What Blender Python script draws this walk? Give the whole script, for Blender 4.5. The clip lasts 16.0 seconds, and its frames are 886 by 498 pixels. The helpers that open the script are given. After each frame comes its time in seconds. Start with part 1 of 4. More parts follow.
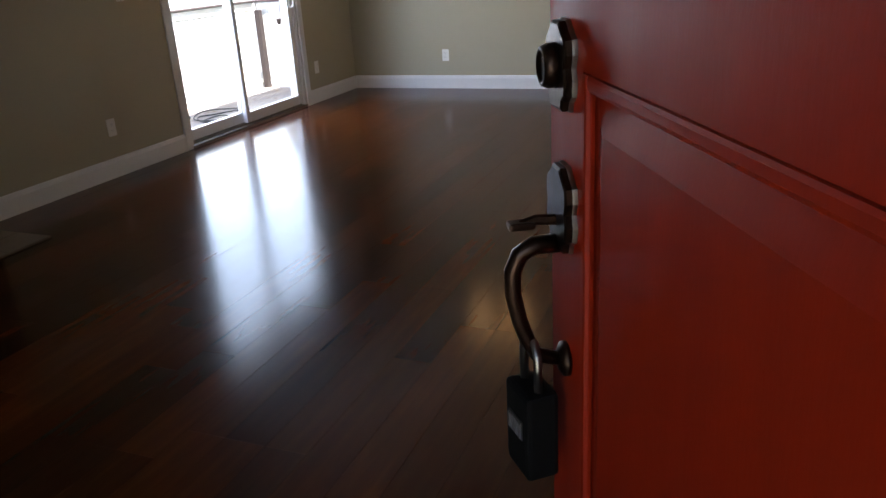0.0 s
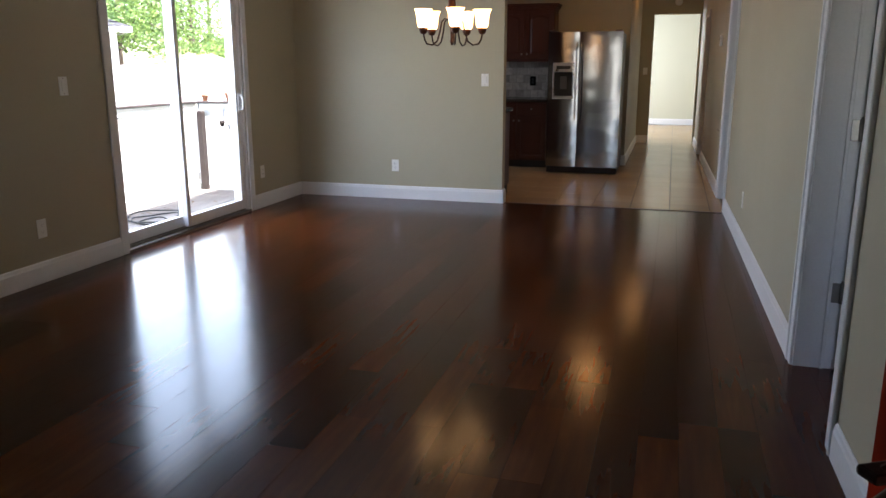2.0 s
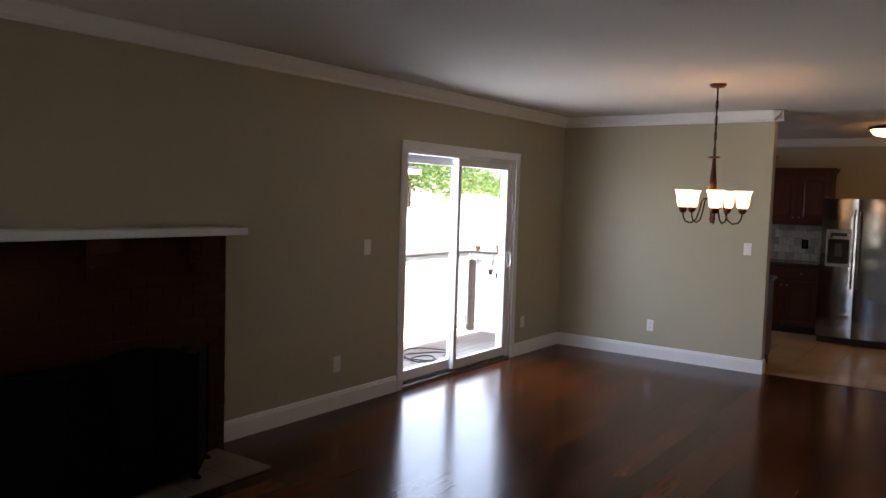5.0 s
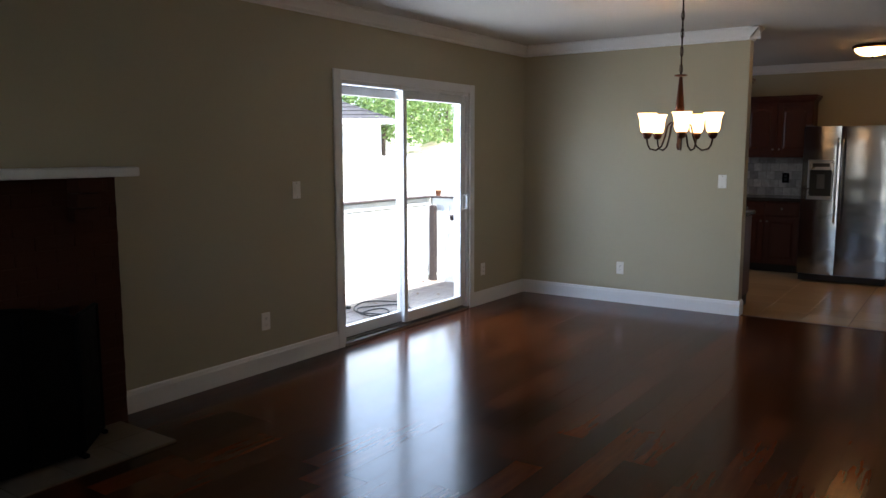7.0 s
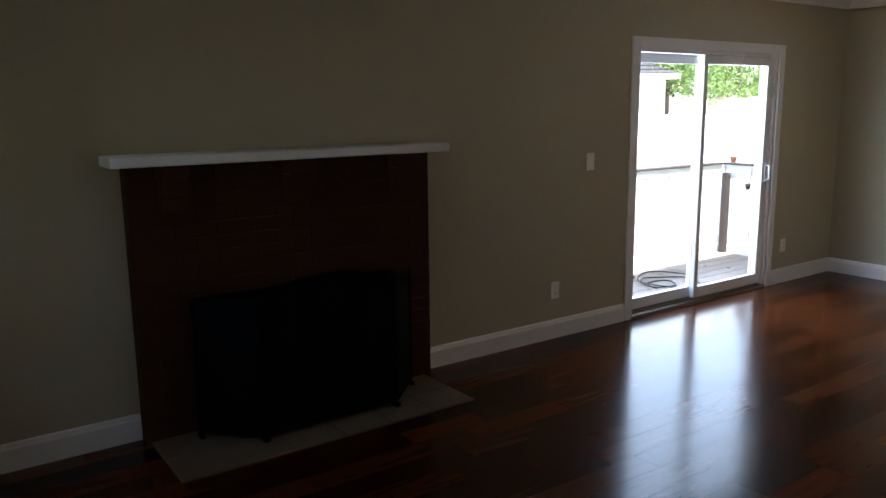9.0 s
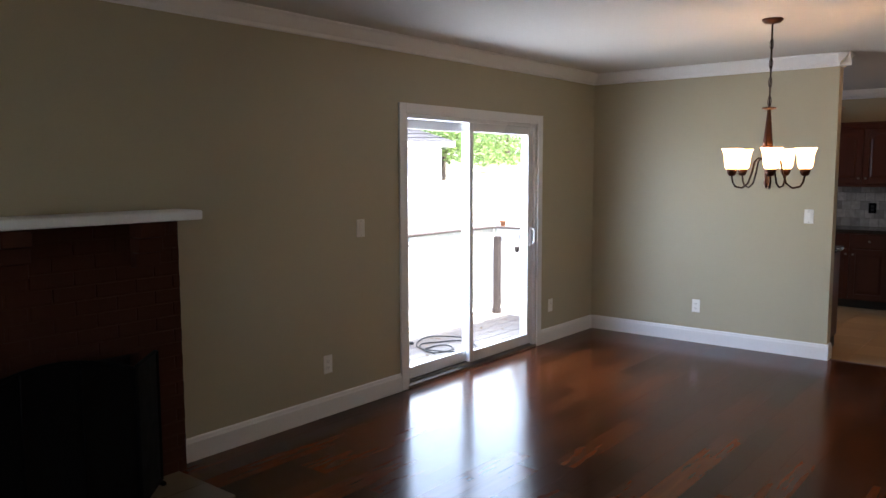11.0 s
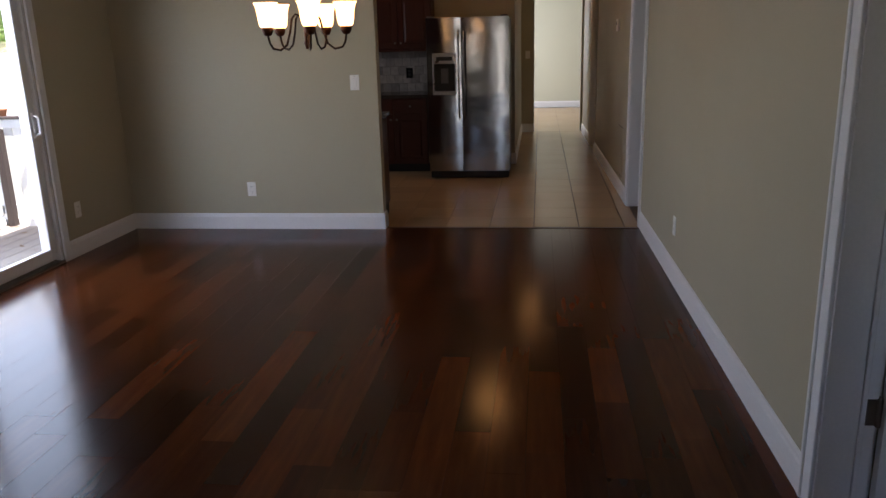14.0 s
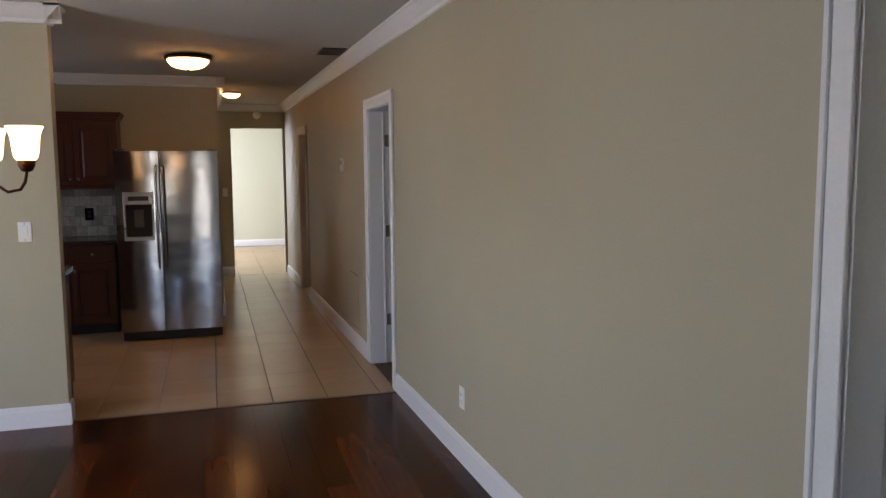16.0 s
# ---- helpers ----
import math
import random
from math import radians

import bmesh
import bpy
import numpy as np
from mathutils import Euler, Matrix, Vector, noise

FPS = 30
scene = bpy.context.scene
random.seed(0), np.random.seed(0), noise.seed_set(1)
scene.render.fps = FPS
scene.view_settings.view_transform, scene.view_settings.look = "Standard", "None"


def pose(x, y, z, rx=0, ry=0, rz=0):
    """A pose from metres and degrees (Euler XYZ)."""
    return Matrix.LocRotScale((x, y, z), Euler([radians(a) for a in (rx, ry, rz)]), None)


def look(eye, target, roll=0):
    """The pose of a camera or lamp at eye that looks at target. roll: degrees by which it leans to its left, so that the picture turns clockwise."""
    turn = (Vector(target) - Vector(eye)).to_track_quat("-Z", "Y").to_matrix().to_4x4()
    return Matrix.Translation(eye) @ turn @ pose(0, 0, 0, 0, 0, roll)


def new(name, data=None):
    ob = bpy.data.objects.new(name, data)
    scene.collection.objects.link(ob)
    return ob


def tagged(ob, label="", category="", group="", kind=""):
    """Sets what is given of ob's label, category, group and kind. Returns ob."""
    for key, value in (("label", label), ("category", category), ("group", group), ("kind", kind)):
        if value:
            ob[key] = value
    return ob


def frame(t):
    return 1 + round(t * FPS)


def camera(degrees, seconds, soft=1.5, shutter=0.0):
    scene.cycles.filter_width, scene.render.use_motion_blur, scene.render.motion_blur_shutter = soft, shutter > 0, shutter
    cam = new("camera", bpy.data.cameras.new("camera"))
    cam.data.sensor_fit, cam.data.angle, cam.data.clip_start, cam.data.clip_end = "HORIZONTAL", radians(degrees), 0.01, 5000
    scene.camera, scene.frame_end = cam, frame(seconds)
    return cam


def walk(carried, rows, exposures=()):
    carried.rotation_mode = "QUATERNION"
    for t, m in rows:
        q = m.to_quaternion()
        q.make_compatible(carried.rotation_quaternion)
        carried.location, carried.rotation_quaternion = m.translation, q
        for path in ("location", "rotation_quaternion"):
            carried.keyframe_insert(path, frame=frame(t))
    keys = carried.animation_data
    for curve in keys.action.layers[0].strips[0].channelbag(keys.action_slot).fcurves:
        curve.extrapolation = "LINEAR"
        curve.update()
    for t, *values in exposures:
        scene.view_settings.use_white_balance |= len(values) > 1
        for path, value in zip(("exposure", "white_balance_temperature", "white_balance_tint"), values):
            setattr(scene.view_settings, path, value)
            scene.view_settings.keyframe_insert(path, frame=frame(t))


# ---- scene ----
cam = camera(59.9, 16.0)
PATH = [
    (0, (0.29, -0.074, 1.345), (-0.439, 1.645, 0.628), -3.6),
    (0.5, (0.165, 0.07, 1.347), (-0.531, 1.856, 0.777), -0.7),
    (1, (0.03, 0.196, 1.342), (-0.619, 2.023, 0.849), -0.9),
    (1.5, (-0.035, 0.168, 1.339), (-0.606, 2.027, 0.872), -0.6),
    (2, (-0.085, 0.108, 1.35), (-0.633, 1.975, 0.886), -0.1),
    (2.5, (-0.065, 0.102, 1.382), (-0.726, 1.935, 0.931), 0.3),
    (3, (-0.02, 0.091, 1.441), (-0.822, 1.874, 1.024), 0.8),
    (3.5, (0.01, 0.048, 1.482), (-0.901, 1.792, 1.126), 1.3),
    (4, (0.054, -0.096, 1.522), (-0.955, 1.607, 1.237), 1.6),
    (4.5, (0.09, -0.202, 1.597), (-1.033, 1.442, 1.406), 1.8),
    (5, (0.111, -0.238, 1.642), (-1.053, 1.382, 1.505), 1.7),
    (5.2, (0.098, -0.185, 1.636), (-1.009, 1.475, 1.499), 1.7),
    (7.3, (0.03, 0.475, 1.495), (-1.123, 2.083, 1.207), -0.9),
    (7.5, (0.03, 0.429, 1.497), (-1.245, 1.937, 1.182), -0.9),
    (8, (-0.03, 0.362, 1.488), (-1.523, 1.636, 1.103), -0.9),
    (8.2, (-0.03, 0.34, 1.532), (-1.587, 1.521, 1.106), -0.4),
    (10.3, (-0.21, 0.355, 1.655), (-1.831, 1.494, 1.379), 0.4),
    (10.5, (-0.234, 0.41, 1.65), (-1.771, 1.665, 1.395), 0.2),
    (11, (-0.17, 0.612, 1.62), (-1.423, 2.158, 1.414), -0.2),
    (11.5, (-0.252, 0.816, 1.583), (-1.064, 2.631, 1.366), -0.4),
    (12, (-0.3, 0.843, 1.56), (-0.713, 2.776, 1.253), -0.7),
    (12.5, (-0.286, 1.027, 1.566), (-0.485, 2.973, 1.15), 0.8),
    (13, (-0.25, 1.156, 1.582), (-0.411, 3.094, 1.115), 2.4),
    (13.5, (-0.309, 1.206, 1.547), (-0.537, 3.123, 1.024), 0.4),
    (14, (-0.372, 1.413, 1.53), (-0.62, 3.326, 1.004), -1.6),
    (14.5, (-0.297, 1.656, 1.456), (-0.161, 3.603, 1.02), -0.7),
    (15, (-0.414, 1.888, 1.474), (0.078, 3.791, 1.105), -0.9),
    (15.5, (-0.582, 2.189, 1.504), (-0.018, 4.084, 1.206), -1.5),
    (16, (-0.768, 2.459, 1.57), (-0.197, 4.365, 1.364), -0.4),
]
EXPOSURES = [(t, stops + 2.8, kelvin, tint) for t, stops, kelvin, tint in ((0, 0.0, 6200, 18), (1.5, 0.1, 6200, 18), (3.0, -0.1, 6150, 19), (5.0, -0.2, 6400, 22), (7.5, -0.45, 5850, 13), (8.2, -0.55, 5800, 12), (10.3, 0.55, 6200, 18), (11.0, 0.3, 6100, 18), (11.5, -0.2, 5900, 14), (12.0, -0.75, 5600, 10), (13.0, -0.65, 6200, 18), (14.0, -0.6, 6400, 23), (14.5, -0.65, 6800, 26), (15.0, -0.3, 6450, 23), (16.0, 0.05, 6250, 21))]
walk(cam, [(t, look(eye, target, roll)) for t, eye, target, roll in PATH], EXPOSURES)

# ---- world, sun and large lights ----
world = bpy.data.worlds.new("sky")
scene.world = world
world.use_nodes = True
wn = world.node_tree
sky = wn.nodes.new("ShaderNodeTexSky")
sky.sky_type = "NISHITA"
sky.sun_disc = False
SUN_ELEVATION, SUN_AZIMUTH = radians(66), radians(118)
sky.sun_elevation, sky.sun_rotation = SUN_ELEVATION, SUN_AZIMUTH
wn.links.new(sky.outputs[0], wn.nodes["Background"].inputs[0])
wn.nodes["Background"].inputs[1].default_value = 0.15
sun = new("sun", bpy.data.lights.new("sun", "SUN"))
sun.data.energy, sun.data.angle, sun.data.color = 5.0, radians(0.5), (1.0, 0.95, 0.87)
SUN_WAY = Vector((math.sin(SUN_AZIMUTH) * math.cos(SUN_ELEVATION), math.cos(SUN_AZIMUTH) * math.cos(SUN_ELEVATION), math.sin(SUN_ELEVATION)))
sun.matrix_world = look(SUN_WAY * 50, (0, 0, 0))


def sky_lamp(name, eye, target, width, height, watts, colour=(0.86, 0.93, 1.0)):
    """An area lamp that stands in for daylight."""
    ob = new(name, bpy.data.lights.new(name, "AREA"))
    ob.data.shape, ob.data.size, ob.data.size_y, ob.data.energy, ob.data.color = "RECTANGLE", width, height, watts, colour
    ob.matrix_world = look(eye, target)
    return ob


SLIDER_WATTS, DOORWAY_WATTS, FAR_WATTS, KITCHEN_WATTS, SIDE_WATTS = 15.5, 0.15, 26, 1.3, 0.2
sky_lamp("slider_daylight", (-4.32, 5.95, 1.14), (-3.0, 5.95, 0.57), 2.5, 1.9, SLIDER_WATTS, (0.78, 0.90, 1.0))
sky_lamp("doorway_daylight", (-0.04, -0.9, 1.25), (-0.04, 3, 1.1), 0.9, 1.9, DOORWAY_WATTS)
# added lamp before a solid wall brightens the far room; no window there
sky_lamp("far_room_fill", (-2.42, 17.0, 1.5), (0, 17.2, 1.3), 1.5, 1.2, FAR_WATTS)
# added cool lamp for an assumed kitchen window; the wall has no opening
sky_lamp("kitchen_fill", (-3.86, 9.5, 1.5), (0, 9.4, 1.2), 1.2, 0.9, KITCHEN_WATTS)

# added lamp in an unseen opening, to brighten the leaf of door_1
sky_lamp("side_room_fill", (1.35, -0.08, 1.45), (1.35, 3, 1.2), 0.9, 1.0, SIDE_WATTS)

# ---- materials ----


def material(name, colour=(0.8, 0.8, 0.8), rough=0.5, metal=0.0, spec=0.5):
    mat = bpy.data.materials.new(name)
    mat.use_nodes = True
    b = mat.node_tree.nodes["Principled BSDF"]
    b.inputs["Base Color"].default_value = (*colour, 1)
    b.inputs["Roughness"].default_value = rough
    b.inputs["Metallic"].default_value = metal
    b.inputs["Specular IOR Level"].default_value = spec
    return mat


def shade_of(mat):
    return mat.node_tree.nodes["Principled BSDF"]


def noise_node(mat, scale, detail=4.0, rough=0.55, stretch=None):
    nt = mat.node_tree
    co = nt.nodes.new("ShaderNodeNewGeometry").outputs["Position"]
    if stretch:
        mp = nt.nodes.new("ShaderNodeMapping")
        mp.inputs["Scale"].default_value = stretch
        nt.links.new(co, mp.inputs["Vector"])
        co = mp.outputs[0]
    n = nt.nodes.new("ShaderNodeTexNoise")
    n.inputs["Scale"].default_value, n.inputs["Detail"].default_value, n.inputs["Roughness"].default_value = scale, detail, rough
    nt.links.new(co, n.inputs["Vector"])
    return n.outputs["Fac"]


def ramp(mat, fac, stops):
    r = mat.node_tree.nodes.new("ShaderNodeValToRGB")
    while len(r.color_ramp.elements) < len(stops):
        r.color_ramp.elements.new(0.5)
    for e, (at, c) in zip(r.color_ramp.elements, stops):
        e.position, e.color = at, (*c, 1) if len(c) == 3 else c
    mat.node_tree.links.new(fac, r.inputs[0])
    return r.outputs[0]


def mix(mat, a, b, fac, kind="MIX"):
    m = mat.node_tree.nodes.new("ShaderNodeMix")
    m.data_type, m.blend_type = "RGBA", kind
    for sock, v in ((m.inputs[0], fac), (m.inputs[6], a), (m.inputs[7], b)):
        if isinstance(v, (int, float)):
            sock.default_value = v
        elif isinstance(v, tuple):
            sock.default_value = (*v, 1)
        else:
            mat.node_tree.links.new(v, sock)
    return m.outputs[2]


def span(mat, fac, lo, hi):
    m = mat.node_tree.nodes.new("ShaderNodeMapRange")
    m.inputs[1].default_value, m.inputs[2].default_value = 0.2, 0.8
    m.inputs[3].default_value, m.inputs[4].default_value = lo, hi
    mat.node_tree.links.new(fac, m.inputs[0])
    return m.outputs[0]


def bump(mat, fac, strength, distance=0.01):
    nt = mat.node_tree
    n = nt.nodes.new("ShaderNodeBump")
    n.inputs["Strength"].default_value, n.inputs["Distance"].default_value = strength, distance
    nt.links.new(fac, n.inputs["Height"])
    nt.links.new(n.outputs[0], shade_of(mat).inputs["Normal"])


def use(mat, socket, out):
    mat.node_tree.links.new(out, shade_of(mat).inputs[socket])


def varied(name, a, b, rough=0.5, scale=3.0, grain=60.0, relief=0.1, metal=0.0, spec=0.5, stretch=None, rough_by=0.1):
    """A surface that wanders between two colours at a broad scale and a fine one, with fine relief."""
    mat = material(name, a, rough, metal, spec)
    broad, fine = noise_node(mat, scale, 3, stretch=stretch), noise_node(mat, grain, 4, stretch=stretch)
    tone = mix(mat, a, b, span(mat, broad, 0, 1))
    use(mat, "Base Color", mix(mat, tone, tuple(0.82 * c for c in a), span(mat, fine, 0, 0.45)))
    use(mat, "Roughness", span(mat, broad, max(0.03, rough - rough_by), min(1, rough + rough_by)))
    if relief:
        bump(mat, fine, relief, 0.004)
    return mat


def by_random(mat, colour, lo=0.6, hi=1.4):
    """Multiplies a colour by the object's own random value."""
    nt = mat.node_tree
    info = nt.nodes.new("ShaderNodeObjectInfo")
    m = nt.nodes.new("ShaderNodeMapRange")
    m.inputs[3].default_value, m.inputs[4].default_value = lo, hi
    nt.links.new(info.outputs["Random"], m.inputs[0])
    v = nt.nodes.new("ShaderNodeVectorMath")
    v.operation = "SCALE"
    nt.links.new(colour, v.inputs[0])
    nt.links.new(m.outputs[0], v.inputs["Scale"])
    return v.outputs[0]


WALL = varied("olive_beige_paint", (0.46, 0.415, 0.295), (0.43, 0.39, 0.275), 0.5, 0.8, 220, 0.06, spec=0.35)
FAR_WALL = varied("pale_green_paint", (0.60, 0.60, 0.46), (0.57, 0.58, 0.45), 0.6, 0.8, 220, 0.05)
CEILING = varied("ceiling_paint", (0.60, 0.58, 0.54), (0.57, 0.55, 0.51), 0.85, 0.7, 55, 0.5)
TRIM = varied("white_trim_paint", (0.80, 0.80, 0.80), (0.785, 0.785, 0.785), 0.38, 1.5, 90, 0.0, rough_by=0.03)
VINYL = varied("white_vinyl", (0.80, 0.80, 0.80), (0.77, 0.77, 0.77), 0.3, 2, 90, 0.0)
PLATE = material("switch_plate_plastic", (0.82, 0.81, 0.77), 0.35)
SLOT = material("dark_slot", (0.02, 0.02, 0.02), 0.6)
NICKEL = varied("aged_nickel", (0.30, 0.28, 0.25), (0.24, 0.22, 0.20), 0.35, 20, 200, 0.0, 1.0)
BRONZE = varied("oil_rubbed_bronze", (0.030, 0.018, 0.012), (0.05, 0.028, 0.018), 0.35, 14, 160, 0.05, 0.9)
COPPER = varied("aged_copper", (0.085, 0.030, 0.015), (0.06, 0.022, 0.012), 0.4, 14, 160, 0.05, 0.8)
BLACK = varied("black_iron", (0.004, 0.004, 0.004), (0.006, 0.006, 0.006), 0.75, 12, 140, 0.1, spec=0.06)
RUBBER = material("black_rubber", (0.015, 0.015, 0.015), 0.6)
GROUT = varied("grout", (0.11, 0.075, 0.045), (0.09, 0.062, 0.038), 0.9, 3, 120, 0.3)
PALE_GROUT = varied("pale_grout", (0.30, 0.28, 0.26), (0.26, 0.245, 0.225), 0.9, 3, 120, 0.3)
BRICK = varied("painted_brown_brick", (0.062, 0.019, 0.009), (0.050, 0.016, 0.008), 0.7, 2.5, 90, 0.35, spec=0.15)
MORTAR = varied("brown_mortar", (0.07, 0.025, 0.012), (0.058, 0.021, 0.010), 0.85, 4, 120, 0.4, spec=0.15)
SOOT = varied("sooted_firebrick", (0.02, 0.017, 0.015), (0.012, 0.011, 0.01), 0.9, 4, 60, 0.5)
CABINET = varied("cherry_cabinet_wood", (0.075, 0.014, 0.004), (0.045, 0.009, 0.003), 0.4, 1.2, 30, 0.05, stretch=(6, 6, 0.6))
COUNTER = varied("dark_granite", (0.035, 0.03, 0.027), (0.09, 0.075, 0.06), 0.15, 30, 160, 0.0)
STEEL = material("brushed_stainless", (0.35, 0.35, 0.36), 0.17, 1.0)
bump(STEEL, noise_node(STEEL, 3.0, 1.5, stretch=(1, 1, 1.5)), 0.32, 0.02)
BRIGHT_STEEL = varied("bright_satin_steel", (0.45, 0.45, 0.46), (0.40, 0.40, 0.41), 0.3, 8, 120, 0.0, 1.0)
GREY_PLASTIC = material("grey_plastic", (0.10, 0.10, 0.105), 0.4)
SIDE_GREY = varied("grey_enamel", (0.06, 0.06, 0.062), (0.05, 0.05, 0.052), 0.5, 4, 200, 0.2)
CONCRETE = varied("subfloor", (0.12, 0.10, 0.08), (0.10, 0.08, 0.07), 0.9, 2, 60, 0.2)
DECK = varied("weathered_deck_wood", (0.26, 0.23, 0.20), (0.19, 0.165, 0.15), 0.8, 2.5, 60, 0.3, stretch=(0.4, 4, 4))
WHITE_WOOD = varied("white_painted_wood", (0.78, 0.78, 0.76), (0.70, 0.70, 0.68), 0.6, 3, 70, 0.15)
RAIL_CAP = varied("weathered_rail_cap", (0.06, 0.045, 0.04), (0.045, 0.035, 0.03), 0.8, 3, 70, 0.3)
POST = varied("brown_stained_post", (0.03, 0.02, 0.017), (0.024, 0.016, 0.014), 0.8, 3, 70, 0.3)
GRASS = varied("dry_lawn", (0.40, 0.38, 0.28), (0.46, 0.43, 0.33), 0.95, 0.6, 14, 0.6)
SIDING = varied("pale_siding", (0.66, 0.64, 0.60), (0.62, 0.60, 0.56), 0.7, 1, 30, 0.1)
SHINGLE = varied("grey_shingles", (0.045, 0.043, 0.045), (0.032, 0.03, 0.032), 0.9, 2, 25, 0.5)
OCHRE = varied("yellow_ochre_paint", (0.78, 0.70, 0.48), (0.74, 0.66, 0.45), 0.7, 1, 30, 0.1)
BARK = varied("bark", (0.10, 0.075, 0.055), (0.07, 0.05, 0.04), 0.95, 4, 30, 0.6)
TERRACOTTA = varied("terracotta", (0.36, 0.15, 0.08), (0.30, 0.13, 0.07), 0.8, 6, 80, 0.2)
DOOR_RED = varied("red_orange_door_paint", (0.23, 0.014, 0.002), (0.19, 0.010, 0.002), 0.5, 2, 60, 0.05, spec=0.16, stretch=(4, 4, 0.8))

LEAF = material("leaf", (0.09, 0.16, 0.03), 0.6)
nt = LEAF.node_tree
geo = nt.nodes.new("ShaderNodeNewGeometry")
use(LEAF, "Base Color", ramp(LEAF, geo.outputs["Random Per Island"], [(0.0, (0.035, 0.075, 0.018)), (0.5, (0.10, 0.18, 0.04)), (1.0, (0.22, 0.30, 0.09))]))
thin, blend = nt.nodes.new("ShaderNodeBsdfTranslucent"), nt.nodes.new("ShaderNodeMixShader")
thin.inputs["Color"].default_value, blend.inputs[0].default_value = (0.22, 0.32, 0.08, 1), 0.3
nt.links.new(shade_of(LEAF).outputs[0], blend.inputs[1])
nt.links.new(thin.outputs[0], blend.inputs[2])
nt.links.new(blend.outputs[0], nt.nodes["Material Output"].inputs["Surface"])

PLANK = material("walnut_plank", (0.06, 0.025, 0.012), 0.175, 0.0, 0.16)
grain = noise_node(PLANK, 5.0, 3, 0.5, stretch=(6.0, 0.6, 1.0))
tone = ramp(PLANK, grain, [(0.30, (0.078, 0.0185, 0.0042)), (0.55, (0.096, 0.0235, 0.0056)), (0.75, (0.118, 0.0305, 0.0078))])
use(PLANK, "Base Color", by_random(PLANK, tone, 0.24, 1.04))
bump(PLANK, noise_node(PLANK, 2.2, 2), 0.07, 0.01)

TILE = material("beige_tile", (0.42, 0.31, 0.19), 0.22)
cloud = noise_node(TILE, 2.0, 1)
use(TILE, "Base Color", by_random(TILE, ramp(TILE, cloud, [(0.3, (0.42, 0.292, 0.165)), (0.7, (0.455, 0.322, 0.185))]), 0.94, 1.05))
shade_of(TILE).inputs["Roughness"].default_value = 0.26

SPLASH = material("tumbled_stone_tile", (0.4, 0.38, 0.35), 0.5)
use(SPLASH, "Base Color", by_random(SPLASH, ramp(SPLASH, noise_node(SPLASH, 20, 4), [(0.3, (0.34, 0.31, 0.28)), (0.7, (0.50, 0.47, 0.43))]), 0.6, 1.25))

GLASS = bpy.data.materials.new("clear_glass")
GLASS.use_nodes = True
gt = GLASS.node_tree
clear, gloss, edge, both, steep = [gt.nodes.new(k) for k in ("ShaderNodeBsdfTransparent", "ShaderNodeBsdfGlossy", "ShaderNodeLayerWeight", "ShaderNodeMixShader", "ShaderNodeMath")]
clear.inputs["Color"].default_value, gloss.inputs["Roughness"].default_value, edge.inputs["Blend"].default_value = (0.97, 0.98, 0.975, 1), 0.01, 0.5
steep.operation, steep.inputs[1].default_value = "POWER", 5.0
gt.links.new(edge.outputs["Facing"], steep.inputs[0])
gt.links.new(steep.outputs[0], both.inputs[0])
gt.links.new(clear.outputs[0], both.inputs[1])
gt.links.new(gloss.outputs[0], both.inputs[2])
gt.links.new(both.outputs[0], gt.nodes["Material Output"].inputs["Surface"])


def glowing(name, colour, strength):
    mat = material(name, (0.9, 0.88, 0.82), 0.4)
    b = shade_of(mat)
    b.inputs["Emission Color"].default_value, b.inputs["Emission Strength"].default_value = (*colour, 1), strength
    return mat


SHADE = glowing("lit_frosted_glass", (1.0, 0.54, 0.19), 1.3)
DOME = glowing("lit_alabaster_glass", (1.0, 0.48, 0.14), 3.0)
BULB = glowing("lit_bulb", (1.0, 0.60, 0.26), 4.2)

# ---- building blocks ----


def mesh_of(bm, name, mat, smooth=False):
    bmesh.ops.recalc_face_normals(bm, faces=bm.faces)
    me = bpy.data.meshes.new(name)
    if smooth:
        for f in bm.faces:
            f.smooth = True
    bm.to_mesh(me)
    bm.free()
    if mat:
        me.materials.append(mat)
    return me


def part(name, bm, mat, parent=None, label="", smooth=False):
    ob = new(name, mesh_of(bm, name, mat, smooth))
    if parent:
        ob.parent = parent
    return tagged(ob, label)


def thing(name, label, category, at=(0, 0, 0), rz=0, group="", kind=""):
    ob = new(name)
    ob.empty_display_size = 0.1
    ob.matrix_basis = pose(*at, 0, 0, rz)
    return tagged(ob, label, category, group, kind)


def structure(name, bm, mat, label="", category=""):
    return tagged(part(name, bm, mat), label, category, kind="structure")


def box(bm, lo, hi, bevel=0.0, segments=1):
    lo, hi = [min(a, b) for a, b in zip(lo, hi)], [max(a, b) for a, b in zip(lo, hi)]
    m = Matrix.LocRotScale([(a + b) / 2 for a, b in zip(lo, hi)], None, [b - a for a, b in zip(lo, hi)])
    made = bmesh.ops.create_cube(bm, size=1, matrix=m)["verts"]
    if bevel:
        edges = list({e for v in made for e in v.link_edges})
        bmesh.ops.bevel(bm, geom=edges, offset=bevel, segments=segments, affect="EDGES", profile=0.6)
    return bm


def boxes(*items, bevel=0.0):
    bm = bmesh.new()
    for lo, hi in items:
        box(bm, lo, hi, bevel)
    return bm


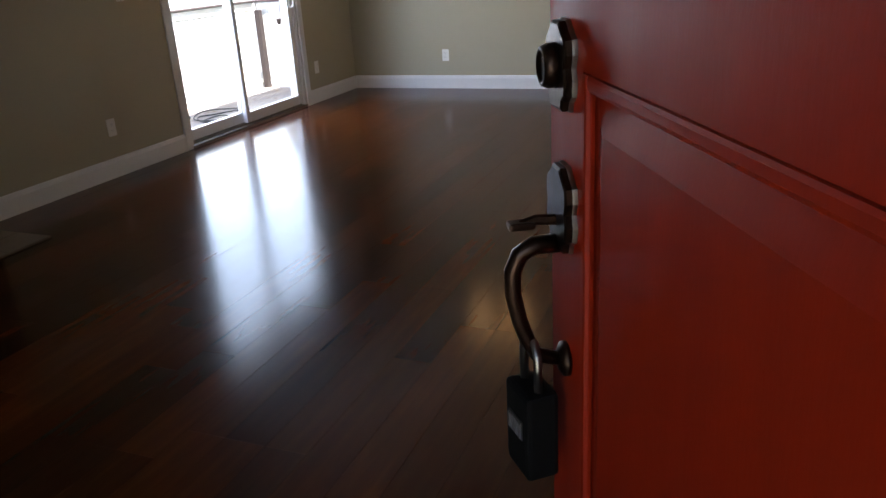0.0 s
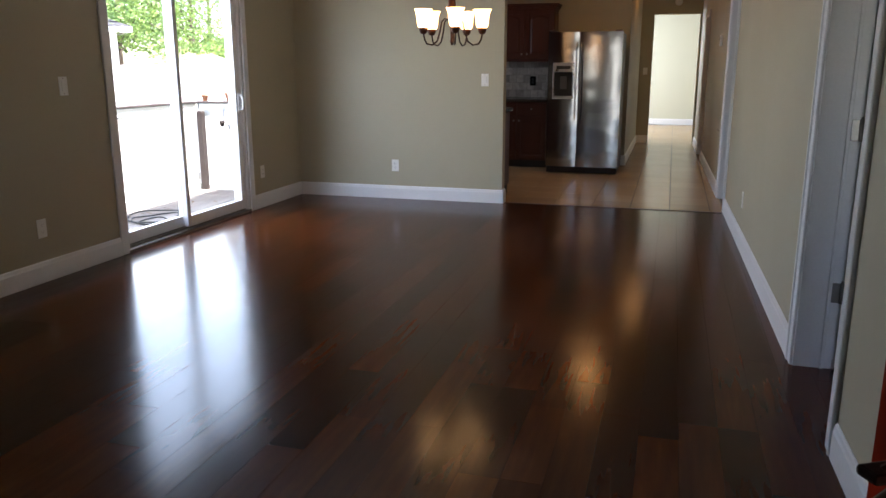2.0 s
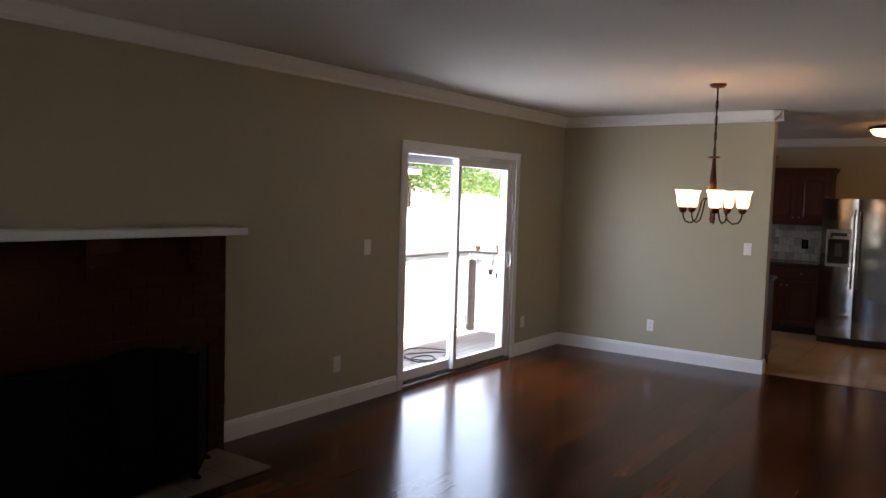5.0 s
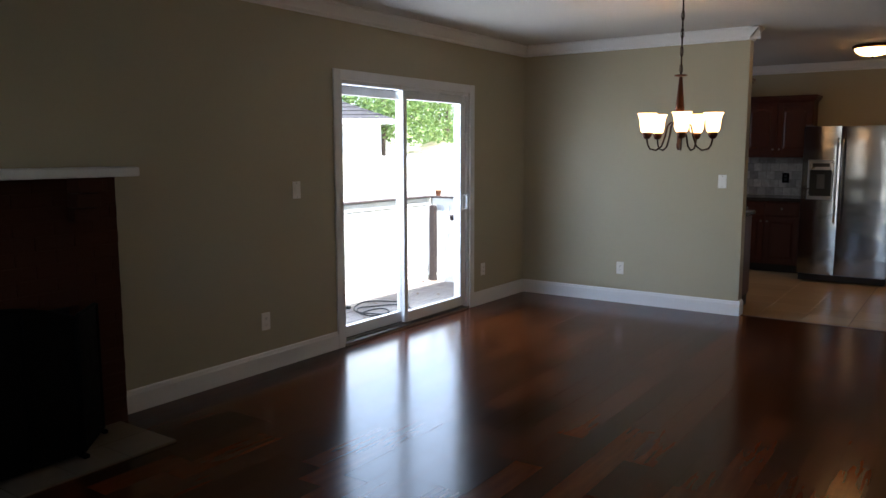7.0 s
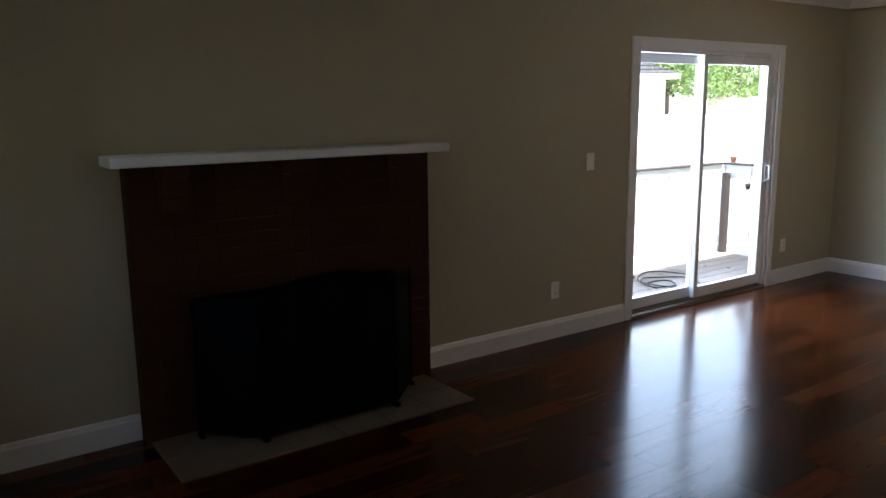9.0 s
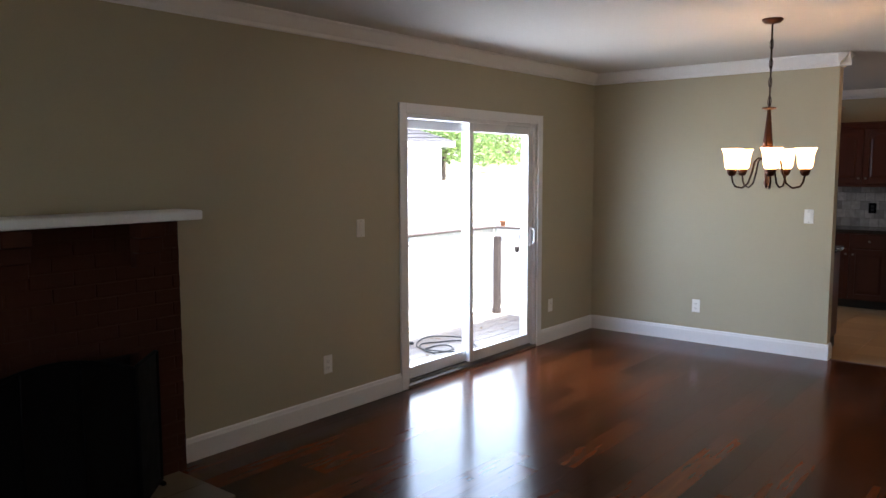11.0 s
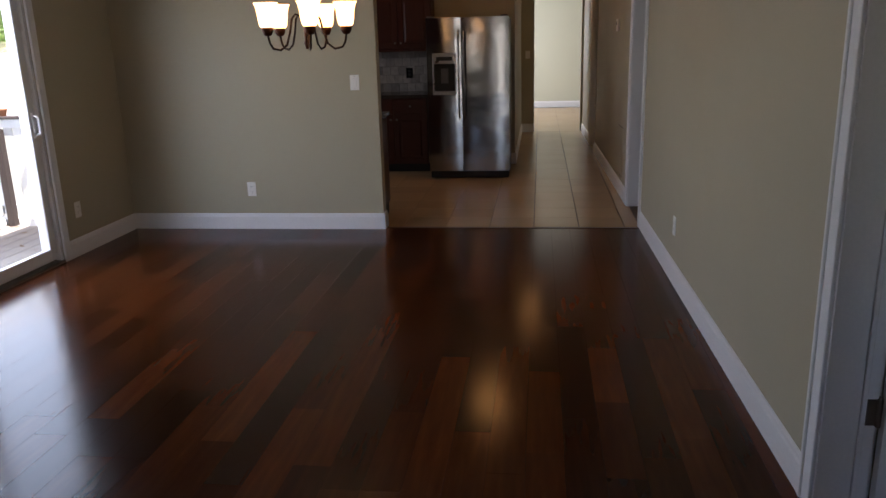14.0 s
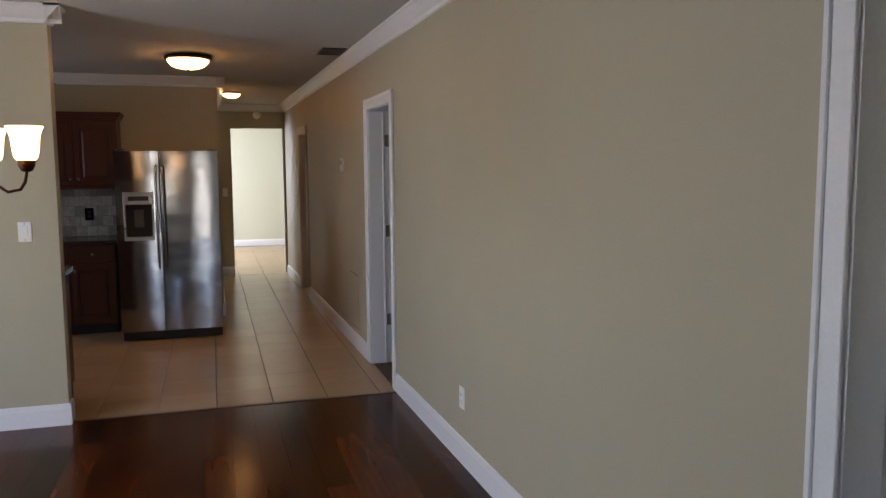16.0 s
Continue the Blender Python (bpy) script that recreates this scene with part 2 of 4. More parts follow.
def lathe(profile, steps=24, bm=None, at=(0, 0, 0)):
    """A body turned round z from (radius, height) pairs."""
    bm = bm or bmesh.new()
    rings = []
    for r, z in profile:
        rings.append([bm.verts.new((at[0] + r * math.cos(a), at[1] + r * math.sin(a), at[2] + z)) for a in [2 * math.pi * k / steps for k in range(steps)]])
    for a, b in zip(rings, rings[1:]):
        for k in range(steps):
            bm.faces.new((a[k], a[(k + 1) % steps], b[(k + 1) % steps], b[k]))
    for ring, r in ((rings[0], profile[0][0]), (rings[-1], profile[-1][0])):
        if r > 1e-4:
            bm.faces.new(ring)
    bmesh.ops.remove_doubles(bm, verts=bm.verts, dist=1e-6)
    return bm


def tube(points, radius, bm=None, sides=8, taper=None):
    """A round rod along points."""
    bm = bm or bmesh.new()
    pts = [Vector(p) for p in points]
    rings = []
    side = None
    for i, p in enumerate(pts):
        d = (pts[min(i + 1, len(pts) - 1)] - pts[max(i - 1, 0)]).normalized()
        if side is None:
            side = d.orthogonal().normalized()
        side = (side - d * side.dot(d)).normalized()
        up = d.cross(side)
        r = radius if taper is None else radius + (taper - radius) * i / (len(pts) - 1)
        rings.append([bm.verts.new(p + r * (math.cos(a) * side + math.sin(a) * up)) for a in [2 * math.pi * k / sides for k in range(sides)]])
    for a, b in zip(rings, rings[1:]):
        for k in range(sides):
            bm.faces.new((a[k], a[(k + 1) % sides], b[(k + 1) % sides], b[k]))
    bm.faces.new(rings[0])
    bm.faces.new(rings[-1])
    return bm


def extrude_profile(profile, start, end, out, bm=None):
    """Runs a moulding profile of (out, up) pairs from start to end; out is the way it stands off the wall."""
    bm = bm or bmesh.new()
    start, end, out = Vector(start), Vector(end), Vector(out)
    rings = [[bm.verts.new(p + out * o + Vector((0, 0, u))) for o, u in profile] for p in (start, end)]
    n = len(profile)
    for k in range(n):
        bm.faces.new((rings[0][k], rings[0][(k + 1) % n], rings[1][(k + 1) % n], rings[1][k]))
    bm.faces.new(rings[0])
    bm.faces.new(rings[1])
    return bm


def wall_along(axis, at, thick, start, end, height, holes=(), base=0.0):
    """A wall along x or y; holes are (from, to, bottom, top)."""
    bm = bmesh.new()

    def put(a, b, z0, z1):
        if b - a > 1e-4 and z1 - z0 > 1e-4:
            if axis == "x":
                box(bm, (a, at, z0), (b, at + thick, z1))
            else:
                box(bm, (at, a, z0), (at + thick, b, z1))
    pos = start
    for a, b, z0, z1 in sorted(holes):
        put(pos, a, base, height)
        put(a, b, base, z0)
        put(a, b, z1, height)
        pos = b
    put(pos, end, base, height)
    return bm


# ---- plan ----
XL, XR, YF, YB, CEIL = -3.89, 0.45, 0.0, 7.61, 2.55
PART_END, PART_T = -1.67, 0.12
KITCHEN_Y, HALL_X, CROSS_Y, FAR_Y = 11.05, -0.68, 14.4, 19.0
SL_Y0, SL_Y1, SL_TOP = 4.775, 6.545, 2.02
CLOSET = (2.94, 3.775, 0.0, 2.05)
SIDE_DOOR = (7.76, 8.52, 0.0, 2.05)
HALL_DOOR = (12.07, 12.75, 0.0, 2.05)
FRONT = (-0.50, 0.545, 0.0, 2.06)
SOUTH_WINDOW = (-3.2, -2.5, 1.0, 1.9)
BASE_H = 0.135
EAST_T = 0.16
# the east wall runs a little over one degree off the others
EAST = Matrix.Translation((0.45, 7.65, 0)) @ pose(0, 0, 0, 0, 0, 1.1) @ Matrix.Translation((-0.45, -7.65, 0))


def to_east(ob):
    ob.matrix_basis = EAST @ ob.matrix_basis
    return ob


structure("wall_west", wall_along("y", XL - 0.15, 0.15, YF - 0.15, KITCHEN_Y + 0.12, CEIL, [(SL_Y0, SL_Y1, -0.1, SL_TOP)], -0.1), WALL, "olive beige painted wall with sliding door", "wall")
to_east(structure("wall_east", wall_along("y", XR, EAST_T, YF - 0.15, CROSS_Y + 0.12, CEIL, [CLOSET, SIDE_DOOR, HALL_DOOR]), WALL, "olive beige painted wall with doorways", "wall"))
structure("wall_south", wall_along("x", YF - 0.15, 0.15, XL, 2.2, CEIL, [SOUTH_WINDOW, FRONT, (0.9, 1.8, 0.95, 1.95)]), WALL, "olive beige painted entrance wall", "wall")
structure("wall_north", wall_along("x", YB, PART_T, XL, PART_END, CEIL), WALL, "olive beige painted partition wall", "wall")
structure("wall_kitchen", wall_along("x", KITCHEN_Y, 0.12, XL, HALL_X, CEIL), WALL, "olive beige painted kitchen wall", "wall")
structure("wall_hall", wall_along("y", HALL_X - 0.12, 0.12, KITCHEN_Y + 0.12, CROSS_Y, CEIL), WALL, "olive beige painted hall wall", "wall")
structure("wall_cross", wall_along("x", CROSS_Y, 0.12, -2.5, 0.32, CEIL, [(-0.47, 0.285, 0.0, 2.2)]), WALL, "olive beige wall with an open passage", "wall")
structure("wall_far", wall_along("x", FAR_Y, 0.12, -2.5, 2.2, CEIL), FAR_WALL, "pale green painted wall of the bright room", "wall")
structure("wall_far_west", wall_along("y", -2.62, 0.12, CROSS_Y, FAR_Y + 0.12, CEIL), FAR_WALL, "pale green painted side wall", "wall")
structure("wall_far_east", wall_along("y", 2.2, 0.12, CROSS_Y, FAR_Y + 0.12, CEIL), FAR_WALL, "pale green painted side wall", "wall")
# the unseen wall at y 3.86 is set close so door_1's gap goes dark
structure("wall_side_rooms", boxes(((2.2, -0.15, 0), (2.32, 14.4, CEIL)), ((0.70, 3.86, 0), (2.2, 3.96, CEIL)), ((0.60, 10.0, 0), (2.2, 10.1, CEIL)), ((0.321, 14.4, 0), (2.2, 14.52, CEIL))), WALL, "plain unseen walls of the side rooms, one placed to darken a door gap", "wall")
structure("ceiling", boxes(((-4.04, -0.15, CEIL), (2.32, 19.12, CEIL + 0.12))), CEILING, "white ceiling with a light orange-peel texture", "ceiling")
FLOOR = structure("floor", boxes(((-4.04, -0.15, -0.12), (2.32, 7.67, -0.009))), CONCRETE, "dark walnut plank floor with a satin sheen", "floor")
TILE_FLOOR = structure("floor_tiled", boxes(((-4.04, 7.67, -0.12), (2.32, 19.12, -0.004))), GROUT, "beige ceramic tile floor with dark joints", "floor")
structure("threshold_strip", boxes(((PART_END, 7.645, -0.004), (XR, 7.675, 0.004)), bevel=0.002), varied("threshold_wood", (0.07, 0.03, 0.014), (0.05, 0.02, 0.01), 0.4, 4, 60, 0.05), "dark wooden strip between planks and tile", "trim")

# baseboards
BASE = [(0, 0), (0.016, 0), (0.016, 0.105), (0.012, 0.115), (0.010, 0.128), (0.004, 0.135), (0, 0.135)]


def baseboard(start, end, out):
    ob = structure("baseboard", extrude_profile(BASE, start, end, out), TRIM, "white painted baseboard", "baseboard")
    if out[0] < 0:
        to_east(ob)


baseboard((XL, 0.0, 0), (XL, 1.18, 0), (1, 0, 0))
baseboard((XL, 2.865, 0), (XL, SL_Y0 - 0.075, 0), (1, 0, 0))
baseboard((XL, SL_Y1 + 0.075, 0), (XL, YB, 0), (1, 0, 0))
baseboard((XL + 0.016, YB, 0), (PART_END + 0.016, YB, 0), (0, -1, 0))
baseboard((PART_END, YB, 0), (PART_END, YB + PART_T, 0), (1, 0, 0))
baseboard((XR, 0.05, 0), (XR, CLOSET[0] - 0.08, 0), (-1, 0, 0))
baseboard((XR, CLOSET[1] + 0.08, 0), (XR, SIDE_DOOR[0] - 0.08, 0), (-1, 0, 0))
baseboard((XR, SIDE_DOOR[1] + 0.08, 0), (XR, HALL_DOOR[0] - 0.08, 0), (-1, 0, 0))
baseboard((XR, HALL_DOOR[1] + 0.08, 0), (XR, CROSS_Y, 0), (-1, 0, 0))
baseboard((-0.725, KITCHEN_Y, 0), (HALL_X + 0.016, KITCHEN_Y, 0), (0, -1, 0))
baseboard((HALL_X, KITCHEN_Y, 0), (HALL_X, CROSS_Y, 0), (1, 0, 0))
baseboard((HALL_X + 0.016, CROSS_Y, 0), (-0.47, CROSS_Y, 0), (0, -1, 0))
baseboard((-2.5, FAR_Y, 0), (2.2, FAR_Y, 0), (0, -1, 0))
baseboard((XL, 0, 0), (FRONT[0] - 0.08, 0, 0), (0, 1, 0))

# crown moulding
CROWN = [(0, 0), (0.085, 0), (0.085, -0.012), (0.070, -0.020), (0.052, -0.045), (0.030, -0.070), (0.018, -0.080), (0.014, -0.100), (0, -0.105)]


def crown(start, end, out):
    ob = structure("crown_moulding", extrude_profile(CROWN, start, end, out), TRIM, "white painted crown moulding", "trim")
    if out[0] < 0:
        to_east(ob)


crown((XL, 0, CEIL), (XL, YB, CEIL), (1, 0, 0))
crown((XL, YB, CEIL), (PART_END + 0.085, YB, CEIL), (0, -1, 0))
crown((PART_END, YB - 0.085, CEIL), (PART_END, YB + PART_T, CEIL), (1, 0, 0))
crown((XR, 0, CEIL), (XR, CROSS_Y, CEIL), (-1, 0, 0))
crown((XL, KITCHEN_Y, CEIL), (HALL_X + 0.085, KITCHEN_Y, CEIL), (0, -1, 0))
crown((HALL_X, KITCHEN_Y - 0.085, CEIL), (HALL_X, CROSS_Y, CEIL), (1, 0, 0))
crown((HALL_X, CROSS_Y, CEIL), (0.31, CROSS_Y, CEIL), (0, -1, 0))

# ---- outdoors ----
structure("ground", boxes(((-1500, -1500, -1.0), (1500, 1500, -0.7))), GRASS, "pale sunlit lawn", "ground")
structure("doorstep", boxes(((-1.1, -1.65, -0.72), (1.1, -0.16, -0.10)), ((-1.1, -2.0, -0.72), (1.1, -1.652, -0.28)), ((-1.1, -2.35, -0.72), (1.1, -2.002, -0.49)), bevel=0.01), CONCRETE, "plain concrete doorstep outside the front door", "doorstep")

# unseen walls and roof, added to cut the daylight on the front door
structure("entry_shade_walls", boxes(((-1.35, -2.6, -0.72), (-1.2, -0.152, 2.45)), ((0.72, -2.6, -0.72), (0.84, -0.152, 2.45)), ((-1.35, -2.75, -0.72), (-0.3, -2.602, 2.45))), WALL, "plain unseen walls added outside the entrance to block light", "wall")
# the second slab is an added eave that keeps sun out of window_2
structure("entry_shade_roof", boxes(((-1.5, -2.9, 2.452), (0.95, -0.152, 2.56)), ((-4.4, -0.85, 2.452), (-1.502, -0.152, 2.56))), CEILING, "plain unseen roof and eave added outside to block light", "ceiling")



# sliding glass door in the west wall
def sliding_door():
    t = thing("window_1", "white vinyl sliding glass door, closed, with painted casing", "sliding door", kind="structure")
    y0, y1, top = SL_Y0, SL_Y1, SL_TOP
    x = XL
    bm = bmesh.new()
    for lo, hi in (((x, y0 - 0.075, 0), (x + 0.018, y0, top + 0.075)), ((x, y1, 0), (x + 0.018, y1 + 0.075, top + 0.075)), ((x, y0, top), (x + 0.018, y1, top + 0.075))):
        box(bm, lo, hi, 0.004)
    part("casing", bm, TRIM, t)
    part("jamb", boxes(((x - 0.15, y0, 0.02), (x, y0 + 0.03, top)), ((x - 0.15, y1 - 0.03, 0.02), (x, y1, top)), ((x - 0.15, y0 + 0.03, top - 0.03), (x, y1 - 0.03, top)), bevel=0.003), VINYL, t)
    part("track", boxes(((x - 0.15, y0, -0.02), (x + 0.01, y1, 0.02)), ((x - 0.105, y0 + 0.03, 0.02), (x - 0.098, y1 - 0.03, 0.036)), ((x - 0.045, y0 + 0.03, 0.02), (x - 0.038, y1 - 0.03, 0.036))), NICKEL, t, "scuffed metal track")
    mid = 5.61
    for name, a, b, xx in (("fixed_sash", y0 + 0.03, mid + 0.035, x - 0.118), ("sliding_sash", mid - 0.035, y1 - 0.03, x - 0.062)):
        bm = bmesh.new()
        st = 0.055 if name == "fixed_sash" else 0.075
        for lo, hi in (((xx, a, 0.036), (xx + 0.04, a + 0.05, top - 0.03)), ((xx, b - st, 0.036), (xx + 0.04, b, top - 0.03)), ((xx, a + 0.05, 0.036), (xx + 0.04, b - st, 0.125)), ((xx, a + 0.05, top - 0.10), (xx + 0.04, b - st, top - 0.03))):
            box(bm, lo, hi, 0.004)
        sash = part(name, bm, VINYL, t)
        pane = part("pane", boxes(((xx + 0.017, a + 0.045, 0.12), (xx + 0.023, b - st + 0.005, top - 0.095))), GLASS, sash, "clear glass pane")
        pane.visible_shadow = False
        if name == "sliding_sash":
            bm = boxes(((xx + 0.04, b - 0.055, 0.93), (xx + 0.052, b - 0.02, 1.11)), bevel=0.004)
            tube([(xx + 0.05, b - 0.037, 0.95), (xx + 0.085, b - 0.037, 0.965), (xx + 0.085, b - 0.037, 1.075), (xx + 0.05, b - 0.037, 1.09)], 0.009, bm)
            part("pull_handle", bm, VINYL, sash, "white pull handle")
    return t


sliding_door()


# ---- doors ----
def panel_leaf(width, height, thick, mat, panels, parent, proud=0.007):
    """A door leaf along +x from its hinge edge, with raised stiles and rails round sunk panels; panels are (x0, x1, z0, z1)."""
    core = bmesh.new()
    box(core, (0, proud, 0), (width, thick - proud, height))
    xs = sorted({0, width, *[p[0] for p in panels], *[p[1] for p in panels]})
    zs = sorted({0, height, *[p[2] for p in panels], *[p[3] for p in panels]})
    for xa, xb in zip(xs, xs[1:]):
        run = None
        for za, zb in zip(zs, zs[1:]):
            inside = any(p[0] <= xa and xb <= p[1] and p[2] <= za and zb <= p[3] for p in panels)
            if not inside:
                run = (run[0], zb) if run else (za, zb)
            if inside or zb == height:
                if run:
                    box(core, (xa, 0, run[0]), (xb, proud, run[1]))
                    box(core, (xa, thick - proud, run[0]), (xb, thick, run[1]))
                run = None
    leaf = part("leaf", core, mat, parent)
    for x0, x1, z0, z1 in panels:
        bm = bmesh.new()
        for ya, yb in ((proud - 0.0005, proud * 0.15), (thick - proud + 0.0005, thick - proud * 0.15)):
            ring0 = [bm.verts.new((x, ya, z)) for x, z in ((x0 + 0.018, z0 + 0.018), (x1 - 0.018, z0 + 0.018), (x1 - 0.018, z1 - 0.018), (x0 + 0.018, z1 - 0.018))]
            ring1 = [bm.verts.new((x, yb, z)) for x, z in ((x0 + 0.05, z0 + 0.05), (x1 - 0.05, z0 + 0.05), (x1 - 0.05, z1 - 0.05), (x0 + 0.05, z1 - 0.05))]
            for k in range(4):
                bm.faces.new((ring0[k], ring0[(k + 1) % 4], ring1[(k + 1) % 4], ring1[k]))
            bm.faces.new(ring1)
        part("panel", bm, mat, leaf)
    return leaf


def hinge(parent, z, mat=NICKEL):
    bm = boxes(((-0.003, -0.002, z - 0.045), (0.0, 0.032, z + 0.045)))
    tube([(-0.008, -0.004, z - 0.046), (-0.008, -0.004, z + 0.046)], 0.007, bm)
    lathe([(0, 0.046), (0.006, 0.047), (0.004, 0.055), (0, 0.057)], 8, bm, (-0.008, -0.004, z))
    part("hinge", bm, mat, parent, "tarnished metal hinge", True)


def east_doorway(name, opening, label, angle=90.0, leafed=True):
    """Casing, jamb and a leaf that stands open into the room beyond, hung from the far jamb."""
    y0, y1, _, top = opening
    t = thing(name, label, "door", kind="structure")
    for side, xx, way in (("room", XR, -1), ("back", XR + EAST_T, 1)):
        bm = bmesh.new()
        w = 0.072
        for lo, hi in (((xx, y0 - w, 0), (xx + way * 0.014, y0 + 0.012, top + w)), ((xx, y1 - 0.012, 0), (xx + way * 0.014, y1 + w, top + w)), ((xx, y0 + 0.012, top - 0.012), (xx + way * 0.014, y1 - 0.012, top + w))):
            box(bm, lo, hi, 0.003)
        for lo, hi in (((xx, y0 - w, 0), (xx + way * 0.021, y0 - w + 0.022, top + w)), ((xx, y1 + w - 0.022, 0), (xx + way * 0.021, y1 + w, top + w)), ((xx, y0 - w, top + w - 0.022), (xx + way * 0.021, y1 + w, top + w))):
            box(bm, lo, hi, 0.004)
        part("casing", bm, TRIM, t)
    part("jamb", boxes(((XR - 0.001, y0, 0), (XR + EAST_T + 0.001, y0 + 0.02, top)), ((XR - 0.001, y1 - 0.02, 0), (XR + EAST_T + 0.001, y1, top)), ((XR - 0.001, y0 + 0.02, top - 0.02), (XR + EAST_T + 0.001, y1 - 0.02, top)), ((XR + EAST_T - 0.05, y1 - 0.031, 0), (XR + EAST_T - 0.035, y1 - 0.02, top - 0.02)), ((XR + EAST_T - 0.05, y0 + 0.02, 0), (XR + EAST_T - 0.035, y0 + 0.031, top - 0.02)), bevel=0.0015), TRIM, t)
    if leafed:
        holder = part("door_leaf_edge", boxes(((XR + EAST_T + 0.001, y1 - 0.052, 0.012), (XR + EAST_T + 0.004, y1 - 0.02, 0.05))), TRIM, t)
        holder.name = "floor_guide"
        w = y1 - y0 - 0.05
        leaf = panel_leaf(w, top - 0.035, 0.035, TRIM, [(0.11, w - 0.11, 0.20, 0.78), (0.11, w - 0.11, 0.92, top - 0.16)], t, 0.011)
        leaf.matrix_basis = pose(XR + EAST_T + 0.012, y1 - 0.056, 0.012, 0, 0, 90 - angle)
        for z in (0.36, 1.08, 1.80):
            bm = boxes(((XR + EAST_T - 0.032, y1 - 0.0235, z - 0.045), (XR + EAST_T + 0.002, y1 - 0.0195, z + 0.045)), bevel=0.001)
            tube([(XR + EAST_T + 0.006, y1 - 0.026, z - 0.047), (XR + EAST_T + 0.006, y1 - 0.026, z + 0.047)], 0.0085, bm)
            lathe([(0, 0.047), (0.007, 0.048), (0.005, 0.056), (0, 0.058)], 8, bm, (XR + EAST_T + 0.006, y1 - 0.026, z))
            part("hinge", bm, NICKEL, t, "tarnished metal hinge")
        bm = lathe([(0.032, 0), (0.032, 0.006), (0.012, 0.012), (0.011, 0.03), (0.026, 0.045), (0.028, 0.058), (0.018, 0.068), (0, 0.070)], 20)
        bmesh.ops.transform(bm, matrix=pose(w - 0.065, 0.0, 0.95, 90, 0, 0), verts=bm.verts)
        part("door_knob", bm, NICKEL, leaf, "brushed metal knob", True)
    return t


to_east(east_doorway("door_1", CLOSET, "white two-panel door standing open, with white casing"))
to_east(east_doorway("door_2", SIDE_DOOR, "white panel door standing open off the kitchen"))
to_east(east_doorway("door_3", HALL_DOOR, "white cased doorway off the hall", leafed=False))


# red front door, swung most of the way open
def front_door():
    t = thing("door_4", "red-orange painted panelled front door swung part-way open", "door", (0.543, 0.004, 0.012), -60.8, kind="structure")
    W, H, T = 0.86, 2.03, 0.045
    leaf = panel_leaf(W, H, T, DOOR_RED, [(0.115, 0.40, 0.22, 0.62), (0.46, W - 0.115, 0.22, 0.62), (0.115, W - 0.115, 0.72, 1.225), (0.115, 0.40, 1.40, 1.90), (0.46, W - 0.115, 1.40, 1.90)], t, 0.009)
    leaf.matrix_basis = pose(0, 0, 0, 0, 0, 180)
    # leaf local: x from the hinge, y = 0 inside face, y = T outside face
    lock_x = W - 0.062
    # raised bead round the lock panel, and the open joints of the rail above it
    bm = bmesh.new()
    x0, x1, z0, z1 = 0.115, W - 0.115, 0.72, 1.225
    for lo, hi in (((x0, T - 0.008, z0), (x0 + 0.016, T + 0.003, z1)), ((x1 - 0.016, T - 0.008, z0), (x1, T + 0.003, z1)), ((x0 + 0.016, T - 0.008, z0), (x1 - 0.016, T + 0.003, z0 + 0.016)), ((x0 + 0.016, T - 0.008, z1 - 0.016), (x1 - 0.016, T + 0.003, z1))):
        box(bm, lo, hi, 0.0045, 2)
    part("bead", bm, DOOR_RED, leaf)
    for za, xa, xb in ((1.345, W - 0.15, W - 0.035), (1.292, W - 0.16, W - 0.07)):
        part("open_joint", boxes(((xa, T - 0.001, za), (xb, T + 0.0004, za + 0.0016))), SLOT, leaf, "dark crack in the paint")
    plate = [(-0.020, -0.042), (0.020, -0.042), (0.024, -0.032), (0.033, -0.026), (0.035, -0.012), (0.031, 0), (0.035, 0.012), (0.033, 0.026), (0.024, 0.032), (0.012, 0.042), (-0.012, 0.042), (-0.024, 0.032), (-0.033, 0.026), (-0.035, 0.012), (-0.031, 0), (-0.035, -0.012), (-0.033, -0.026), (-0.024, -0.032)]

    def escutcheon(z, scale, y0, y1, shrink):
        bm = bmesh.new()
        rings = []
        for s, y in ((scale, y0), (scale, y1 - 0.002), (scale * shrink, y1)):
            rings.append([bm.verts.new((lock_x + a * s, y, z + b * s)) for a, b in plate])
        for a, b in zip(rings, rings[1:]):
            for k in range(len(plate)):
                bm.faces.new((a[k], a[(k + 1) % len(plate)], b[(k + 1) % len(plate)], b[k]))
        bm.faces.new(rings[-1])
        bm.faces.new(rings[0])
        return bm
    bolt = part("deadbolt", escutcheon(1.225, 1.0, T, T + 0.013, 0.93), BRONZE, leaf, "oil-rubbed bronze deadbolt")
    # lighter metal outline round the plate
    part("plate_edge", escutcheon(1.225, 1.03, T, T + 0.005, 0.99), NICKEL, bolt, "lighter nickel edge")
    bm = lathe([(0.022, 0), (0.022, 0.008), (0.019, 0.014), (0.016, 0.015), (0.015, 0.012), (0, 0.012)], 24)
    bmesh.ops.transform(bm, matrix=pose(lock_x, T + 0.0125, 1.225, -90, 0, 0), verts=bm.verts)
    part("cylinder", bm, BRONZE, bolt, "", True)
    part("keyway", boxes(((lock_x - 0.0015, T + 0.0235, 1.217), (lock_x + 0.0015, T + 0.0252, 1.233))), SLOT, bolt)
    grip = part("handle_plate", escutcheon(1.08, 1.06, T, T + 0.013, 0.93), BRONZE, leaf, "oil-rubbed bronze handle plate")
    part("plate_edge", escutcheon(1.08, 1.09, T, T + 0.005, 0.99), NICKEL, grip, "lighter nickel edge")
